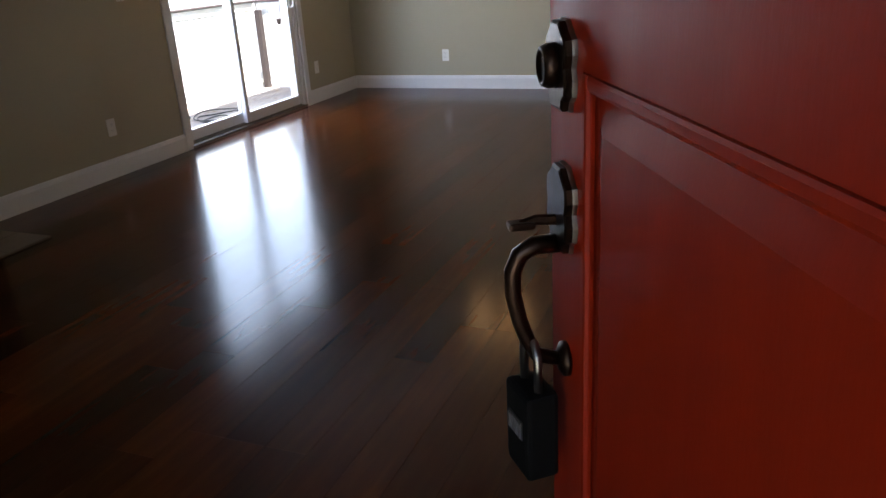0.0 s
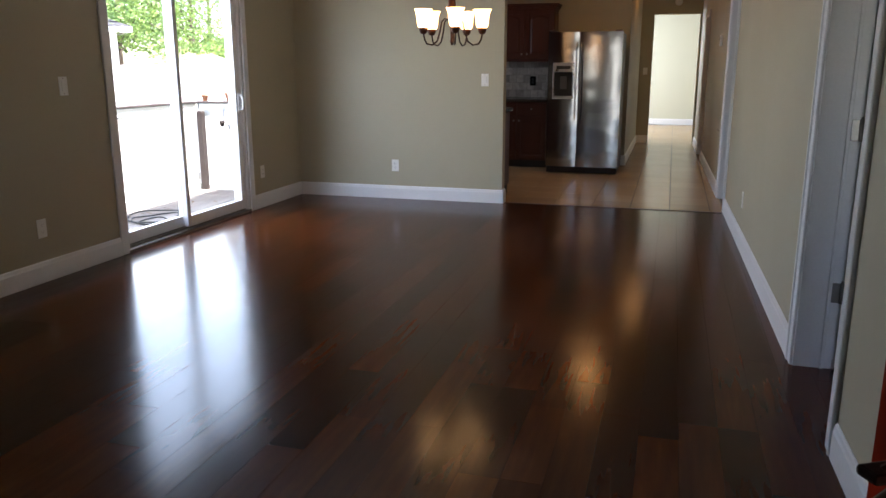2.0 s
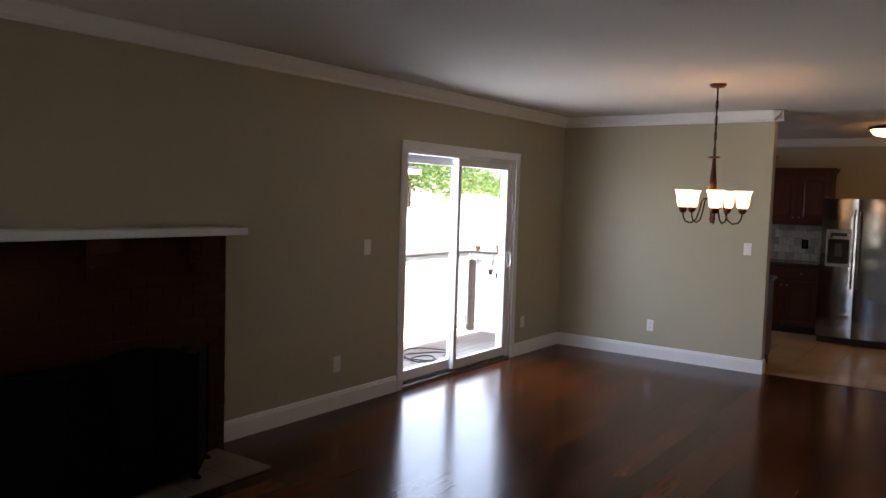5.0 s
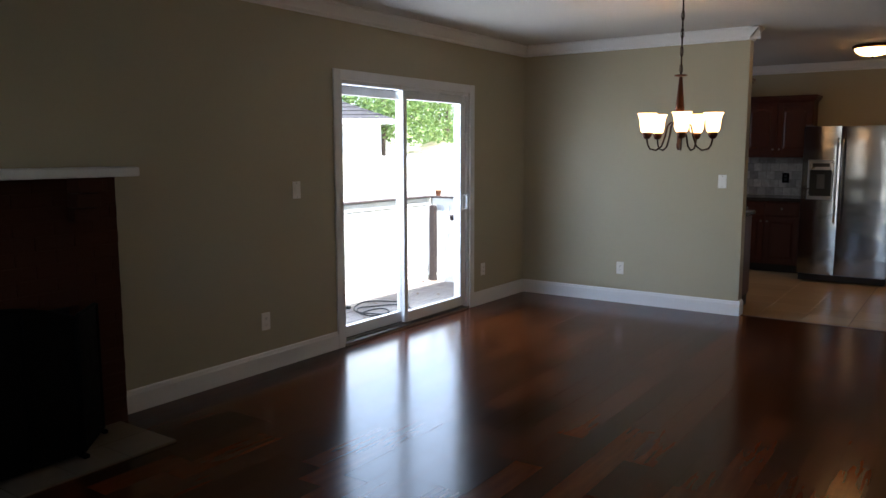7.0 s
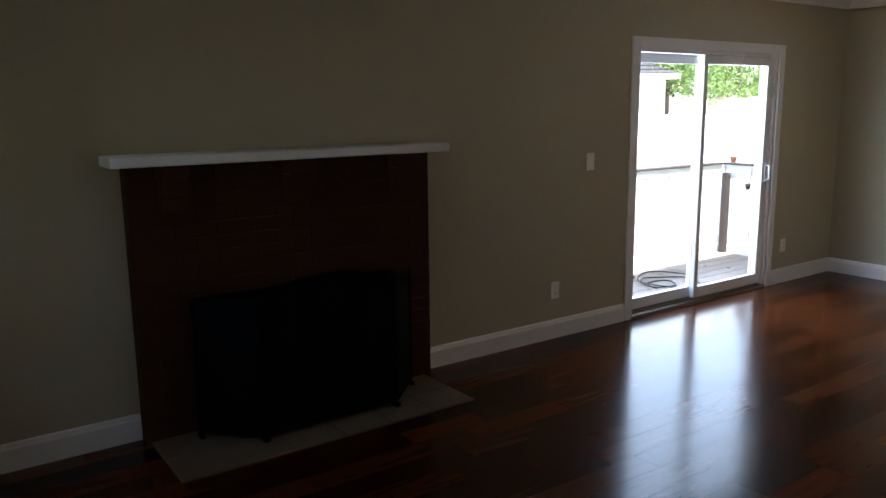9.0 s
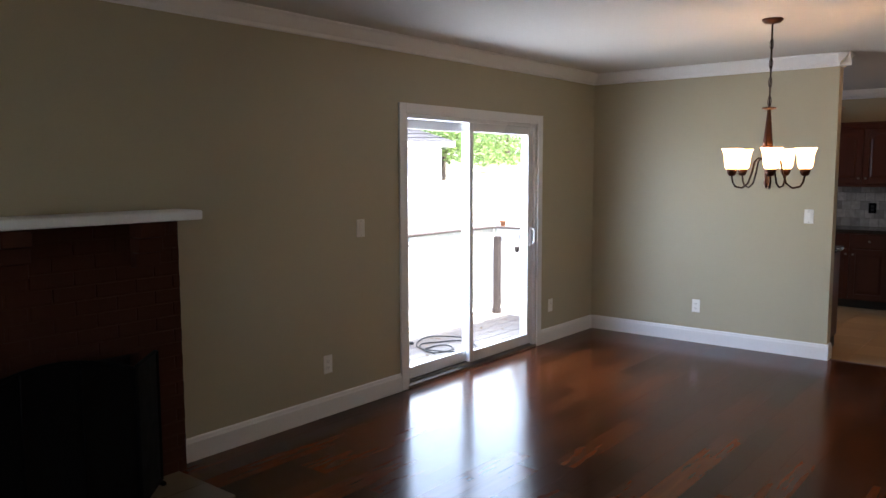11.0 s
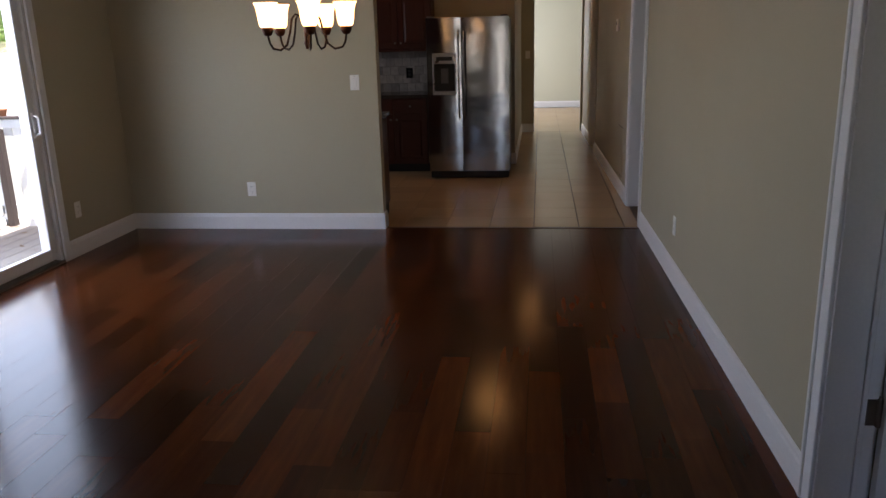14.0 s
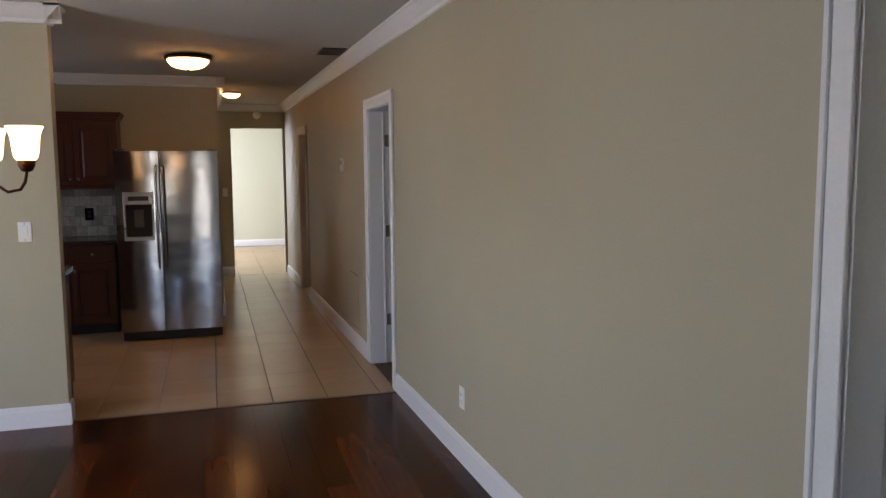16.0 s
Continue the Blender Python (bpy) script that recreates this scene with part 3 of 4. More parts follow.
    bm = tube([(lock_x, T + 0.012, 1.066), (lock_x, T + 0.034, 1.068), (lock_x, T + 0.05, 1.063)], 0.006)
    box(bm, (lock_x - 0.010, T + 0.036, 1.060), (lock_x + 0.010, T + 0.064, 1.068), 0.003, 2)
    part("thumb_latch", bm, BRONZE, grip)
    arc = [(lock_x, T + 0.010, 1.040), (lock_x, T + 0.036, 1.040), (lock_x, T + 0.052, 1.031), (lock_x, T + 0.060, 1.012), (lock_x, T + 0.060, 0.985), (lock_x, T + 0.054, 0.955), (lock_x, T + 0.046, 0.93), (lock_x, T + 0.036, 0.91), (lock_x, T + 0.008, 0.90)]
    part("pull", tube(arc, 0.0105, sides=12, taper=0.008), BRONZE, grip, "", True)
    bm = lathe([(0.020, 0), (0.020, 0.006), (0.012, 0.011), (0, 0.012)], 18)
    bmesh.ops.transform(bm, matrix=pose(lock_x, T, 0.90, -90, 0, 0), verts=bm.verts)
    part("foot_rose", bm, BRONZE, grip, "", True)
    for z in (0.25, 1.0, 1.8):
        hinge(leaf, z, BRONZE)
    return t, leaf


FRONT_DOOR, FRONT_LEAF = front_door()
bm = boxes(((FRONT[0], -0.15, 0), (FRONT[0] + 0.02, 0, FRONT[3])), ((FRONT[1] - 0.002, -0.15, 0), (FRONT[1] + 0.018, -0.05, FRONT[3])), ((FRONT[0] + 0.02, -0.15, FRONT[3] - 0.02), (FRONT[1] - 0.002, 0, FRONT[3])))
# unseen window, added so daylight reaches the wall left of the fireplace
w2 = thing("window_2", "unseen white framed window added to the entrance wall for light", "window", kind="structure")
x0, x1, z0, z1 = SOUTH_WINDOW
part("window_frame", boxes(((x0, -0.12, z0), (x0 + 0.05, -0.05, z1)), ((x1 - 0.05, -0.12, z0), (x1, -0.05, z1)), ((x0 + 0.05, -0.12, z0), (x1 - 0.05, -0.05, z0 + 0.05)), ((x0 + 0.05, -0.12, z1 - 0.05), (x1 - 0.05, -0.05, z1)), bevel=0.004), VINYL, w2)
part("window_sill", boxes(((x0 - 0.05, -0.05, z0 - 0.025), (x1 + 0.05, 0.05, z0)), bevel=0.004), TRIM, w2)
part("pane", boxes(((x0 + 0.045, -0.088, z0 + 0.045), (x1 - 0.045, -0.082, z1 - 0.045))), GLASS, w2).visible_shadow = False
structure("front_door_frame", bm, TRIM, "white painted front door frame", "door frame")
structure("front_casing", boxes(((FRONT[0] - 0.07, 0, 0), (FRONT[0] - 0.002, 0.015, FRONT[3] + 0.07)), ((FRONT[0] - 0.002, 0, FRONT[3] + 0.002), (FRONT[1], 0.015, FRONT[3] + 0.07)), bevel=0.003), TRIM, "white painted casing of the front door", "trim")


# key box that hangs from the front door's pull
def lock_box():
    m = FRONT_DOOR.matrix_basis @ FRONT_LEAF.matrix_basis
    t = thing("lock_box", "black combination key box hung on the door pull", "lock box")
    t.matrix_basis = m @ pose(0.798, 0.045 + 0.042, 0.922, 0, 0, 12)
    part("body", box(bmesh.new(), (-0.03, -0.02, -0.16), (0.03, 0.02, -0.05), 0.006, 2), BLACK, t)
    part("shackle", tube([(-0.018, 0, -0.055), (-0.018, 0, -0.01), (-0.010, 0, 0.006), (0.010, 0, 0.006), (0.018, 0, -0.01), (0.018, 0, -0.055)], 0.005), NICKEL, t, "bright steel shackle", True)
    part("dial_window", boxes(((-0.018, 0.02, -0.11), (0.018, 0.022, -0.085)), bevel=0.0008), RUBBER, t)
    for k in range(4):
        part("number_wheel", boxes(((-0.016 + 0.0085 * k, 0.022, -0.107), (-0.0095 + 0.0085 * k, 0.0235, -0.088))), GREY_PLASTIC, t)


lock_box()


# ---- fireplace ----
FP_Y0, FP_Y1, FP_X, FP_TOP = 1.18, 2.87, -3.79, 1.365
OPEN_Y0, OPEN_Y1, OPEN_TOP = 1.53, 2.62, 0.70


def fireplace():
    t = thing("fireplace", "dark brown painted brick fireplace with a white mantel shelf", "fireplace")
    for ya, yb, za, zb in ((FP_Y0 + 0.004, OPEN_Y0, 0, FP_TOP), (OPEN_Y1, FP_Y1 - 0.004, 0, FP_TOP), (OPEN_Y0, OPEN_Y1, OPEN_TOP, FP_TOP)):
        part("backing", boxes(((XL + 0.001, ya, za), (FP_X - 0.003, yb, zb))), MORTAR, t)
    part("firebox", boxes(((XL + 0.0015, OPEN_Y0, 0.0), (XL + 0.004, OPEN_Y1, OPEN_TOP))), SOOT, t, "soot-black firebox")
    course, length = FP_TOP / 19, 0.205
    cache = {}
    for row in range(19):
        z0 = row * course
        y = FP_Y0 - (length / 2 if row % 2 else 0)
        while y < FP_Y1 - 0.01:
            spans = [(max(y, FP_Y0), min(y + length, FP_Y1))]
            if z0 < OPEN_TOP - 0.02:
                cut = []
                for a, b in spans:
                    if a < OPEN_Y0:
                        cut.append((a, min(b, OPEN_Y0)))
                    if b > OPEN_Y1:
                        cut.append((max(a, OPEN_Y1), b))
                spans = cut
            for a, b in spans:
                if b - a < 0.03:
                    continue
                key = round(b - a, 2)
                if key not in cache:
                    cache[key] = mesh_of(box(bmesh.new(), (0, 0.0035, 0.0035), (0.10, key - 0.0035, course - 0.0035), 0.003), "brick", BRICK)
                ob = new("brick", cache[key])
                ob.parent = t
                ob.matrix_basis = pose(XL + 0.002 + random.uniform(-0.0015, 0.0015), a, z0)
            y += length
    # stepped brick corbels under the shelf
    for yc in (1.38, 2.02, 2.66):
        bm = bmesh.new()
        for k, (deep, tall) in enumerate(((0.118, 0.072), (0.090, 0.072), (0.060, 0.072))):
            z1 = FP_TOP - 0.004 - k * 0.076
            box(bm, (FP_X - 0.002, yc - 0.065, z1 - tall), (FP_X + deep, yc + 0.065, z1), 0.004)
        part("corbel", bm, BRICK, t, "stepped brown brick corbel")
    bm = bmesh.new()
    box(bm, (XL + 0.002, FP_Y0 - 0.085, FP_TOP), (FP_X + 0.13, FP_Y1 + 0.065, FP_TOP + 0.05), 0.012, 3)
    part("mantel_shelf", bm, TRIM, t, "white painted mantel shelf")


fireplace()


def hearth():
    t = thing("hearth", "pale beige tiled hearth flush with the plank floor", "hearth", (0, 0, 0))
    part("bed", boxes(((FP_X, 1.20, -0.005), (-3.29, 2.82, 0.004))), GROUT, t)
    me = mesh_of(box(bmesh.new(), (0.002, 0.002, 0), (0.248, 0.268, 0.008), 0.0015), "tile", varied("hearth_tile", (0.17, 0.13, 0.082), (0.135, 0.105, 0.066), 0.4, 4, 60, 0.1))
    for i in range(2):
        for k in range(6):
            ob = new("tile", me)
            ob.parent = t
            ob.matrix_basis = pose(FP_X + 0.25 * i, 1.20 + 0.27 * k, 0.004)


hearth()


def fire_screen():
    t = thing("fire_screen", "black folding fireplace screen with an arched middle panel", "fire screen", (0, 0, 0.012))

    def panel(name, a, b, heights, arch=0.0):
        (xa, ya), (xb, yb) = a, b
        n = 12
        bm = bmesh.new()
        top = []
        for k in range(n + 1):
            s = k / n
            z = heights[0] + (heights[1] - heights[0]) * s + arch * math.sin(math.pi * s)
            top.append(Vector((xa + (xb - xa) * s, ya + (yb - ya) * s, z)))
        foot = [Vector((p.x, p.y, 0.03)) for p in top]
        tube([foot[0], *top, foot[-1]], 0.012, bm)
        tube([foot[0], foot[-1]], 0.010, bm)
        frame_part = part(name, bm, BLACK, t)
        mesh_bm = bmesh.new()
        off = Vector((yb - ya, xa - xb, 0)).normalized() * 0.002
        lo, hi = [[mesh_bm.verts.new(p + o) for p in row] for row in (foot, top) for o in (-off,)], None
        lo2 = [[mesh_bm.verts.new(p + off) for p in row] for row in (foot, top)]
        for rows in (lo, lo2):
            for k in range(n):
                mesh_bm.faces.new((rows[0][k], rows[0][k + 1], rows[1][k + 1], rows[1][k]))
        part("mesh_curtain", mesh_bm, BLACK, frame_part, "fine black wire mesh")
        for s in (0.33, 0.67) if arch else ():
            p = Vector((xa + (xb - xa) * s, ya + (yb - ya) * s, 0))
            z = heights[0] + (heights[1] - heights[0]) * s + arch * math.sin(math.pi * s)
            part("bar", tube([p + Vector((0.01, 0, 0.03)), p + Vector((0.01, 0, z))], 0.006), BLACK, frame_part)
        for q in (top[0], top[-1]):
            part("foot", box(bmesh.new(), (q.x - 0.03, q.y - 0.012, -0.002), (q.x + 0.03, q.y + 0.012, 0.02), 0.004), BLACK, frame_part)
    panel("wing", (-3.70, 1.42), (-3.47, 1.66), (0.70, 0.70))
    panel("middle_panel", (-3.47, 1.665), (-3.47, 2.415), (0.70, 0.70), 0.085)
    panel("wing", (-3.47, 2.42), (-3.70, 2.66), (0.70, 0.70))


fire_screen()


# ---- plates, switches and small fixtures ----
def wall_plate(name, label, place, out, toggles=False):
    """A cover plate on a wall; out is the angle about z of its front."""
    t = thing(name, label, "switch" if toggles else "outlet", place, out)
    part("cover_plate", box(bmesh.new(), (0, -0.037, -0.06), (0.006, 0.037, 0.06), 0.003, 2), PLATE, t)
    if toggles:
        part("rocker", box(bmesh.new(), (0.004, -0.017, -0.034), (0.010, 0.017, 0.034), 0.002), PLATE, t)
        for z in (-0.048, 0.048):
            part("screw", boxes(((0.004, -0.003, z - 0.003), (0.007, 0.003, z + 0.003))), NICKEL, t)
    else:
        for z in (-0.021, 0.021):
            face = part("receptacle", box(bmesh.new(), (0.004, -0.017, z - 0.016), (0.008, 0.017, z + 0.016), 0.003, 2), PLATE, t)
            for y in (-0.007, 0.007):
                part("slot", boxes(((0.0075, y - 0.001, z - 0.002), (0.0083, y + 0.001, z + 0.007))), SLOT, face)
            part("slot", boxes(((0.0075, -0.002, z - 0.010), (0.0083, 0.002, z - 0.006))), SLOT, face)
    return t


wall_plate("wall_outlet", "white duplex outlet on the fireplace wall", (XL, 3.99, 0.345), 0)
wall_plate("wall_outlet", "white duplex outlet beside the sliding door", (XL, 6.80, 0.345), 0)
wall_plate("wall_outlet", "white duplex outlet on the dining wall", (-2.80, YB, 0.345), -90)
to_east(wall_plate("wall_outlet", "white duplex outlet on the long painted wall", (XR, 6.27, 0.355), 180))
wall_plate("light_switch", "white rocker switch near the sliding door", (XL, 4.31, 1.225), 0, True)
wall_plate("light_switch", "white rocker switch on the dining wall", (-1.855, YB, 1.213), -90, True)
wall_plate("light_switch", "white switch at the end of the hall", (-0.575, CROSS_Y, 1.25), -90, True)

t = thing("thermostat", "small white thermostat on the hall wall", "thermostat", (XR, 9.6, 1.62), 180)
to_east(t)
part("body", box(bmesh.new(), (0, -0.05, -0.06), (0.025, 0.05, 0.06), 0.006, 2), PLATE, t)
part("display", boxes(((0.0245, -0.03, 0.0), (0.026, 0.03, 0.035))), GREY_PLASTIC, t)

t = thing("access_panel", "flush painted access panel low on the wall", "access panel", (XR, 9.17, 0.42), 180)
to_east(t)
part("door", box(bmesh.new(), (0, -0.16, -0.235), (0.003, 0.16, 0.235), 0.001), WALL, t)
part("edge_gap", boxes(((0.0, -0.165, 0.235), (0.0035, 0.165, 0.239)), ((0.0, -0.165, -0.239), (0.0035, 0.165, -0.235))), SLOT, t)

t = thing("smoke_detector", "round white smoke detector above the passage", "smoke detector", (-0.08, CROSS_Y, 2.40))
bm = lathe([(0.062, 0), (0.062, 0.012), (0.052, 0.034), (0.02, 0.04), (0, 0.04)], 28)
bmesh.ops.transform(bm, matrix=pose(0, 0, 0, 90, 0, 0), verts=bm.verts)
part("housing", bm, PLATE, t, "", True)
bm = lathe([(0.018, 0.0395), (0.016, 0.044), (0, 0.045)], 16)
bmesh.ops.transform(bm, matrix=pose(0, 0, 0, 90, 0, 0), verts=bm.verts)
part("test_button", bm, PLATE, t, "", True)

t = thing("ceiling_vent", "dark bronze ceiling air vent", "vent", (0.225, 8.95, CEIL))
part("frame", boxes(((-0.10, -0.18, -0.008), (-0.08, 0.18, 0)), ((0.08, -0.18, -0.008), (0.10, 0.18, 0)), ((-0.08, -0.18, -0.008), (0.08, -0.16, 0)), ((-0.08, 0.16, -0.008), (0.08, 0.18, 0)), bevel=0.002), BRONZE, t)
part("backing", boxes(((-0.08, -0.16, -0.002), (0.08, 0.16, -0.0005))), SLOT, t)
for k in range(8):
    part("slat", boxes(((-0.074 + 0.02 * k, -0.16, -0.008), (-0.066 + 0.02 * k, 0.16, -0.003))), BRONZE, t)


# ---- lamps ----
def flush_lamp(label, x, y, size=1.0):
    t = thing("ceiling_lamp", label, "lamp", (x, y, CEIL), group="flush ceiling lamps")
    t.matrix_basis = t.matrix_basis @ Matrix.Diagonal((size, size, size, 1))
    part("canopy", lathe([(0.10, 0), (0.185, -0.012), (0.195, -0.026), (0.190, -0.038), (0.172, -0.044), (0.17, -0.03)], 36), COPPER, t, "copper-bronze rim", True)
    part("dome", lathe([(0.172, -0.036), (0.165, -0.06), (0.14, -0.088), (0.10, -0.108), (0.05, -0.118), (0, -0.12)], 36), DOME, t, "lit alabaster glass dome", True)
    part("finial", lathe([(0.012, -0.117), (0.014, -0.126), (0.006, -0.136), (0, -0.138)], 14), COPPER, t, "", True)


flush_lamp("lit alabaster dome lamp on the kitchen ceiling", -0.92, 9.45)
flush_lamp("lit alabaster dome lamp on the hall ceiling", -0.49, 12.55, 0.64)


def chandelier():
    x, y, TOP = -1.67, 5.75, (CEIL - 0.1225) / 0.95
    t = thing("chandelier", "five-arm bronze chandelier with lit frosted bell shades", "chandelier", (x, y, 0.1225))
    t.matrix_basis = t.matrix_basis @ Matrix.Diagonal((0.95, 0.95, 0.95, 1))
    part("canopy", lathe([(0.066, TOP), (0.066, TOP - 0.008), (0.05, TOP - 0.026), (0.012, TOP - 0.034), (0, TOP - 0.034)], 28), COPPER, t, "", True)
    part("rod", tube([(0, 0, TOP - 0.03), (0, 0, 1.985)], 0.006), BRONZE, t, "", True)
    for k in range(8):
        z = 2.02 + 0.062 * k
        loop = [(0.011 * math.cos(a) * (k % 2 == 0), 0.011 * math.cos(a) * (k % 2 == 1), z + 0.036 * math.sin(a)) for a in [2 * math.pi * i / 12 for i in range(13)]]
        part("chain_link", tube(loop, 0.0028, sides=6), BRONZE, t, "", True)
    part("ring_disc", lathe([(0.012, 1.965), (0.045, 1.97), (0.048, 1.975), (0.045, 1.98), (0.012, 1.985)], 24), COPPER, t, "", True)
    part("column", lathe([(0.011, 1.975), (0.014, 1.93), (0.028, 1.78), (0.036, 1.70), (0.028, 1.69), (0.034, 1.66), (0.03, 1.62), (0.016, 1.59), (0.012, 1.50), (0.017, 1.48), (0.008, 1.45), (0, 1.445)], 20), COPPER, t, "tapered copper-bronze column", True)
    for k in range(5):
        a = radians(-68 + 72 * k)
        c, s = math.cos(a), math.sin(a)
        arm = []
        for r, z in ((0.02, 1.63), (0.06, 1.645), (0.085, 1.62), (0.10, 1.55), (0.125, 1.475), (0.165, 1.445), (0.21, 1.455), (0.228, 1.485), (0.237, 1.53)):
            arm.append((r * c, r * s, z))
        limb = part("arm", tube(arm, 0.0065), BRONZE, t, "", True)
        at = (0.237 * c, 0.237 * s, 0)
        part("cup", lathe([(0.012, 1.525), (0.022, 1.53), (0.032, 1.55), (0.034, 1.572), (0.028, 1.575), (0, 1.575)], 18, at=at), COPPER, limb, "", True)
        bm = lathe([(0.030, 1.567), (0.044, 1.585), (0.050, 1.62), (0.053, 1.66), (0.062, 1.695), (0.071, 1.708), (0.068, 1.708), (0.059, 1.694), (0.050, 1.66), (0.047, 1.62), (0.041, 1.588), (0.026, 1.572)], 28, at=at)
        part("shade", bm, SHADE, limb, "lit frosted glass bell shade", True)
        part("bulb", lathe([(0, 1.572), (0.012, 1.574), (0.013, 1.60), (0.022, 1.63), (0.020, 1.650), (0.010, 1.662), (0, 1.664)], 14, at=at), BULB, limb, "lit warm bulb", True)


chandelier()


# ---- kitchen ----
def cabinet_door(parent, x0, x1, y, z0, z1, arch, pull_at):
    """A raised-panel door whose front faces -y."""
    bm = bmesh.new()
    w = 0.055
    for lo, hi in (((x0, y - 0.02, z0), (x0 + w, y, z1)), ((x1 - w, y - 0.02, z0), (x1, y, z1)), ((x0 + w, y - 0.02, z0), (x1 - w, y, z0 + w)), ((x0 + w, y - 0.02, z1 - w), (x1 - w, y, z1))):
        box(bm, lo, hi, 0.003)
    box(bm, (x0 + w, y - 0.009, z0 + w), (x1 - w, y - 0.002, z1 - w))
    d = part("door", bm, CABINET, parent)
    bm = bmesh.new()
    top = z1 - w - 0.015
    xa, xb, za = x0 + w + 0.015, x1 - w - 0.015, z0 + w + 0.015
    n = 10
    outline = [(xa, za), (xb, za)] + [(xb + (xa - xb) * k / n, top - arch * (1 - math.sin(math.pi * k / n))) for k in range(n + 1)]
    cx, cz = (xa + xb) / 2, (za + top) / 2
    r0 = [bm.verts.new((px, y - 0.009, pz)) for px, pz in outline]
    r1 = [bm.verts.new((cx + (px - cx) * 0.86, y - 0.018, cz + (pz - cz) * 0.9)) for px, pz in outline]
    for k in range(len(outline)):
        bm.faces.new((r0[k], r0[(k + 1) % len(outline)], r1[(k + 1) % len(outline)], r1[k]))
    bm.faces.new(r1)
    part("raised_panel", bm, CABINET, d)
    bm = lathe([(0.006, 0), (0.006, 0.012), (0.014, 0.02), (0.013, 0.026), (0, 0.029)], 14)
    bmesh.ops.transform(bm, matrix=pose(pull_at[0], y - 0.02, pull_at[1], 90, 0, 0), verts=bm.verts)
    part("knob", bm, NICKEL, d, "small metal knob", True)


def upper_cabinet(label, x0, x1, y_back, front, z0=1.43, z1=2.08, doors=2, face=-1):
    t = thing("wall_cabinet", label, "cabinet", group="kitchen wall cabinets")
    ya, yb = sorted((y_back, y_back + face * front))
    part("body", box(bmesh.new(), (x0, ya, z0), (x1, yb, z1), 0.003), CABINET, t)
    bm = bmesh.new()
    for o, za, zb in ((0.012, z1, z1 + 0.02), (0.03, z1 + 0.02, z1 + 0.05), (0.045, z1 + 0.05, z1 + 0.07)):
        box(bm, (x0 - 0.001, ya - (o if face < 0 else 0), za), (x1 + o, yb + (o if face > 0 else 0), zb), 0.004)
    part("cornice", bm, CABINET, t)
    part("light_rail", box(bmesh.new(), (x0, yb if face > 0 else ya, z0 - 0.03), (x1, (yb - 0.02) if face > 0 else ya + 0.02, z0), 0.003), CABINET, t)
    if face < 0:
        w = (x1 - x0) / doors
        for k in range(doors):
            a, b = x0 + w * k + 0.006, x0 + w * (k + 1) - 0.006
            cabinet_door(t, a, b, ya - 0.001, z0 + 0.008, z1 - 0.008, 0.04, ((b - 0.03) if k % 2 == 0 else (a + 0.03), z0 + 0.07))
    return t


def base_cabinet(label, x0, x1, y_back, deep, face=-1, doors=2):
    t = thing("base_cabinet", label, "cabinet", group="kitchen base cabinets")
    ya, yb = sorted((y_back, y_back + face * deep))
    part("body", box(bmesh.new(), (x0, ya, 0.10), (x1, yb, 0.875), 0.003), CABINET, t)
    part("toe_kick", boxes(((x0 + 0.002, ya + (0.07 if face < 0 else 0), 0), (x1 - 0.002, yb - (0.07 if face > 0 else 0), 0.10))), SLOT, t)
    if face < 0:
        w = (x1 - x0) / doors
        for k in range(doors):
            a, b = x0 + w * k + 0.006, x0 + w * (k + 1) - 0.006
            cabinet_door(t, a, b, ya - 0.001, 0.115, 0.69, 0.0, ((b - 0.03) if k % 2 == 0 else (a + 0.03), 0.63))
            d = part("drawer_front", box(bmesh.new(), (a, ya - 0.021, 0.705), (b, ya - 0.001, 0.865), 0.004), CABINET, t)
            bm = lathe([(0.006, 0), (0.006, 0.012), (0.014, 0.02), (0.013, 0.026), (0, 0.029)], 14)
            bmesh.ops.transform(bm, matrix=pose((a + b) / 2, ya - 0.021, 0.785, 90, 0, 0), verts=bm.verts)
            part("knob", bm, NICKEL, d, "small metal knob", True)
    return t


upper_cabinet("cherry wood wall cabinet with arched panel doors", -2.44, -1.645, KITCHEN_Y - 0.002, 0.32)
upper_cabinet("cherry wood wall cabinet beside the kitchen corner", -3.24, -2.446, KITCHEN_Y - 0.002, 0.32)
base_cabinet("cherry wood base cabinet beside the refrigerator", -2.48, -1.68, KITCHEN_Y - 0.002, 0.60)
base_cabinet("cherry wood base cabinet under the worktop", -3.286, -2.486, KITCHEN_Y - 0.002, 0.60)
base_cabinet("cherry wood base cabinet behind the dining wall", -3.4, -1.745, YB + PART_T + 0.002, 0.58, face=1)
upper_cabinet("cherry wood wall cabinet behind the dining wall", -3.4, -1.765, YB + PART_T + 0.002, 0.31, face=1)
for label, x0, x1, ya, yb in (("dark polished stone worktop beside the refrigerator", XL + 0.002, -1.665, KITCHEN_Y - 0.635, KITCHEN_Y - 0.002), ("dark polished stone worktop behind the dining wall", XL + 0.002, -1.72, YB + PART_T + 0.002, YB + PART_T + 0.615)):
    t = thing("worktop", label, "worktop")
    part("slab", box(bmesh.new(), (x0, ya, 0.876), (x1, yb, 0.914), 0.006, 2), COUNTER, t)

splash = thing("backsplash", "tumbled grey and beige stone tile backsplash", "backsplash", kind="structure")
part("grout_bed", boxes(((-3.0, KITCHEN_Y - 0.006, 0.915), (-1.66, KITCHEN_Y - 0.0005, 1.428))), PALE_GROUT, splash)
me = mesh_of(box(bmesh.new(), (0.002, -0.008, 0.002), (0.1, 0, 0.1), 0.0025), "tile", SPLASH)
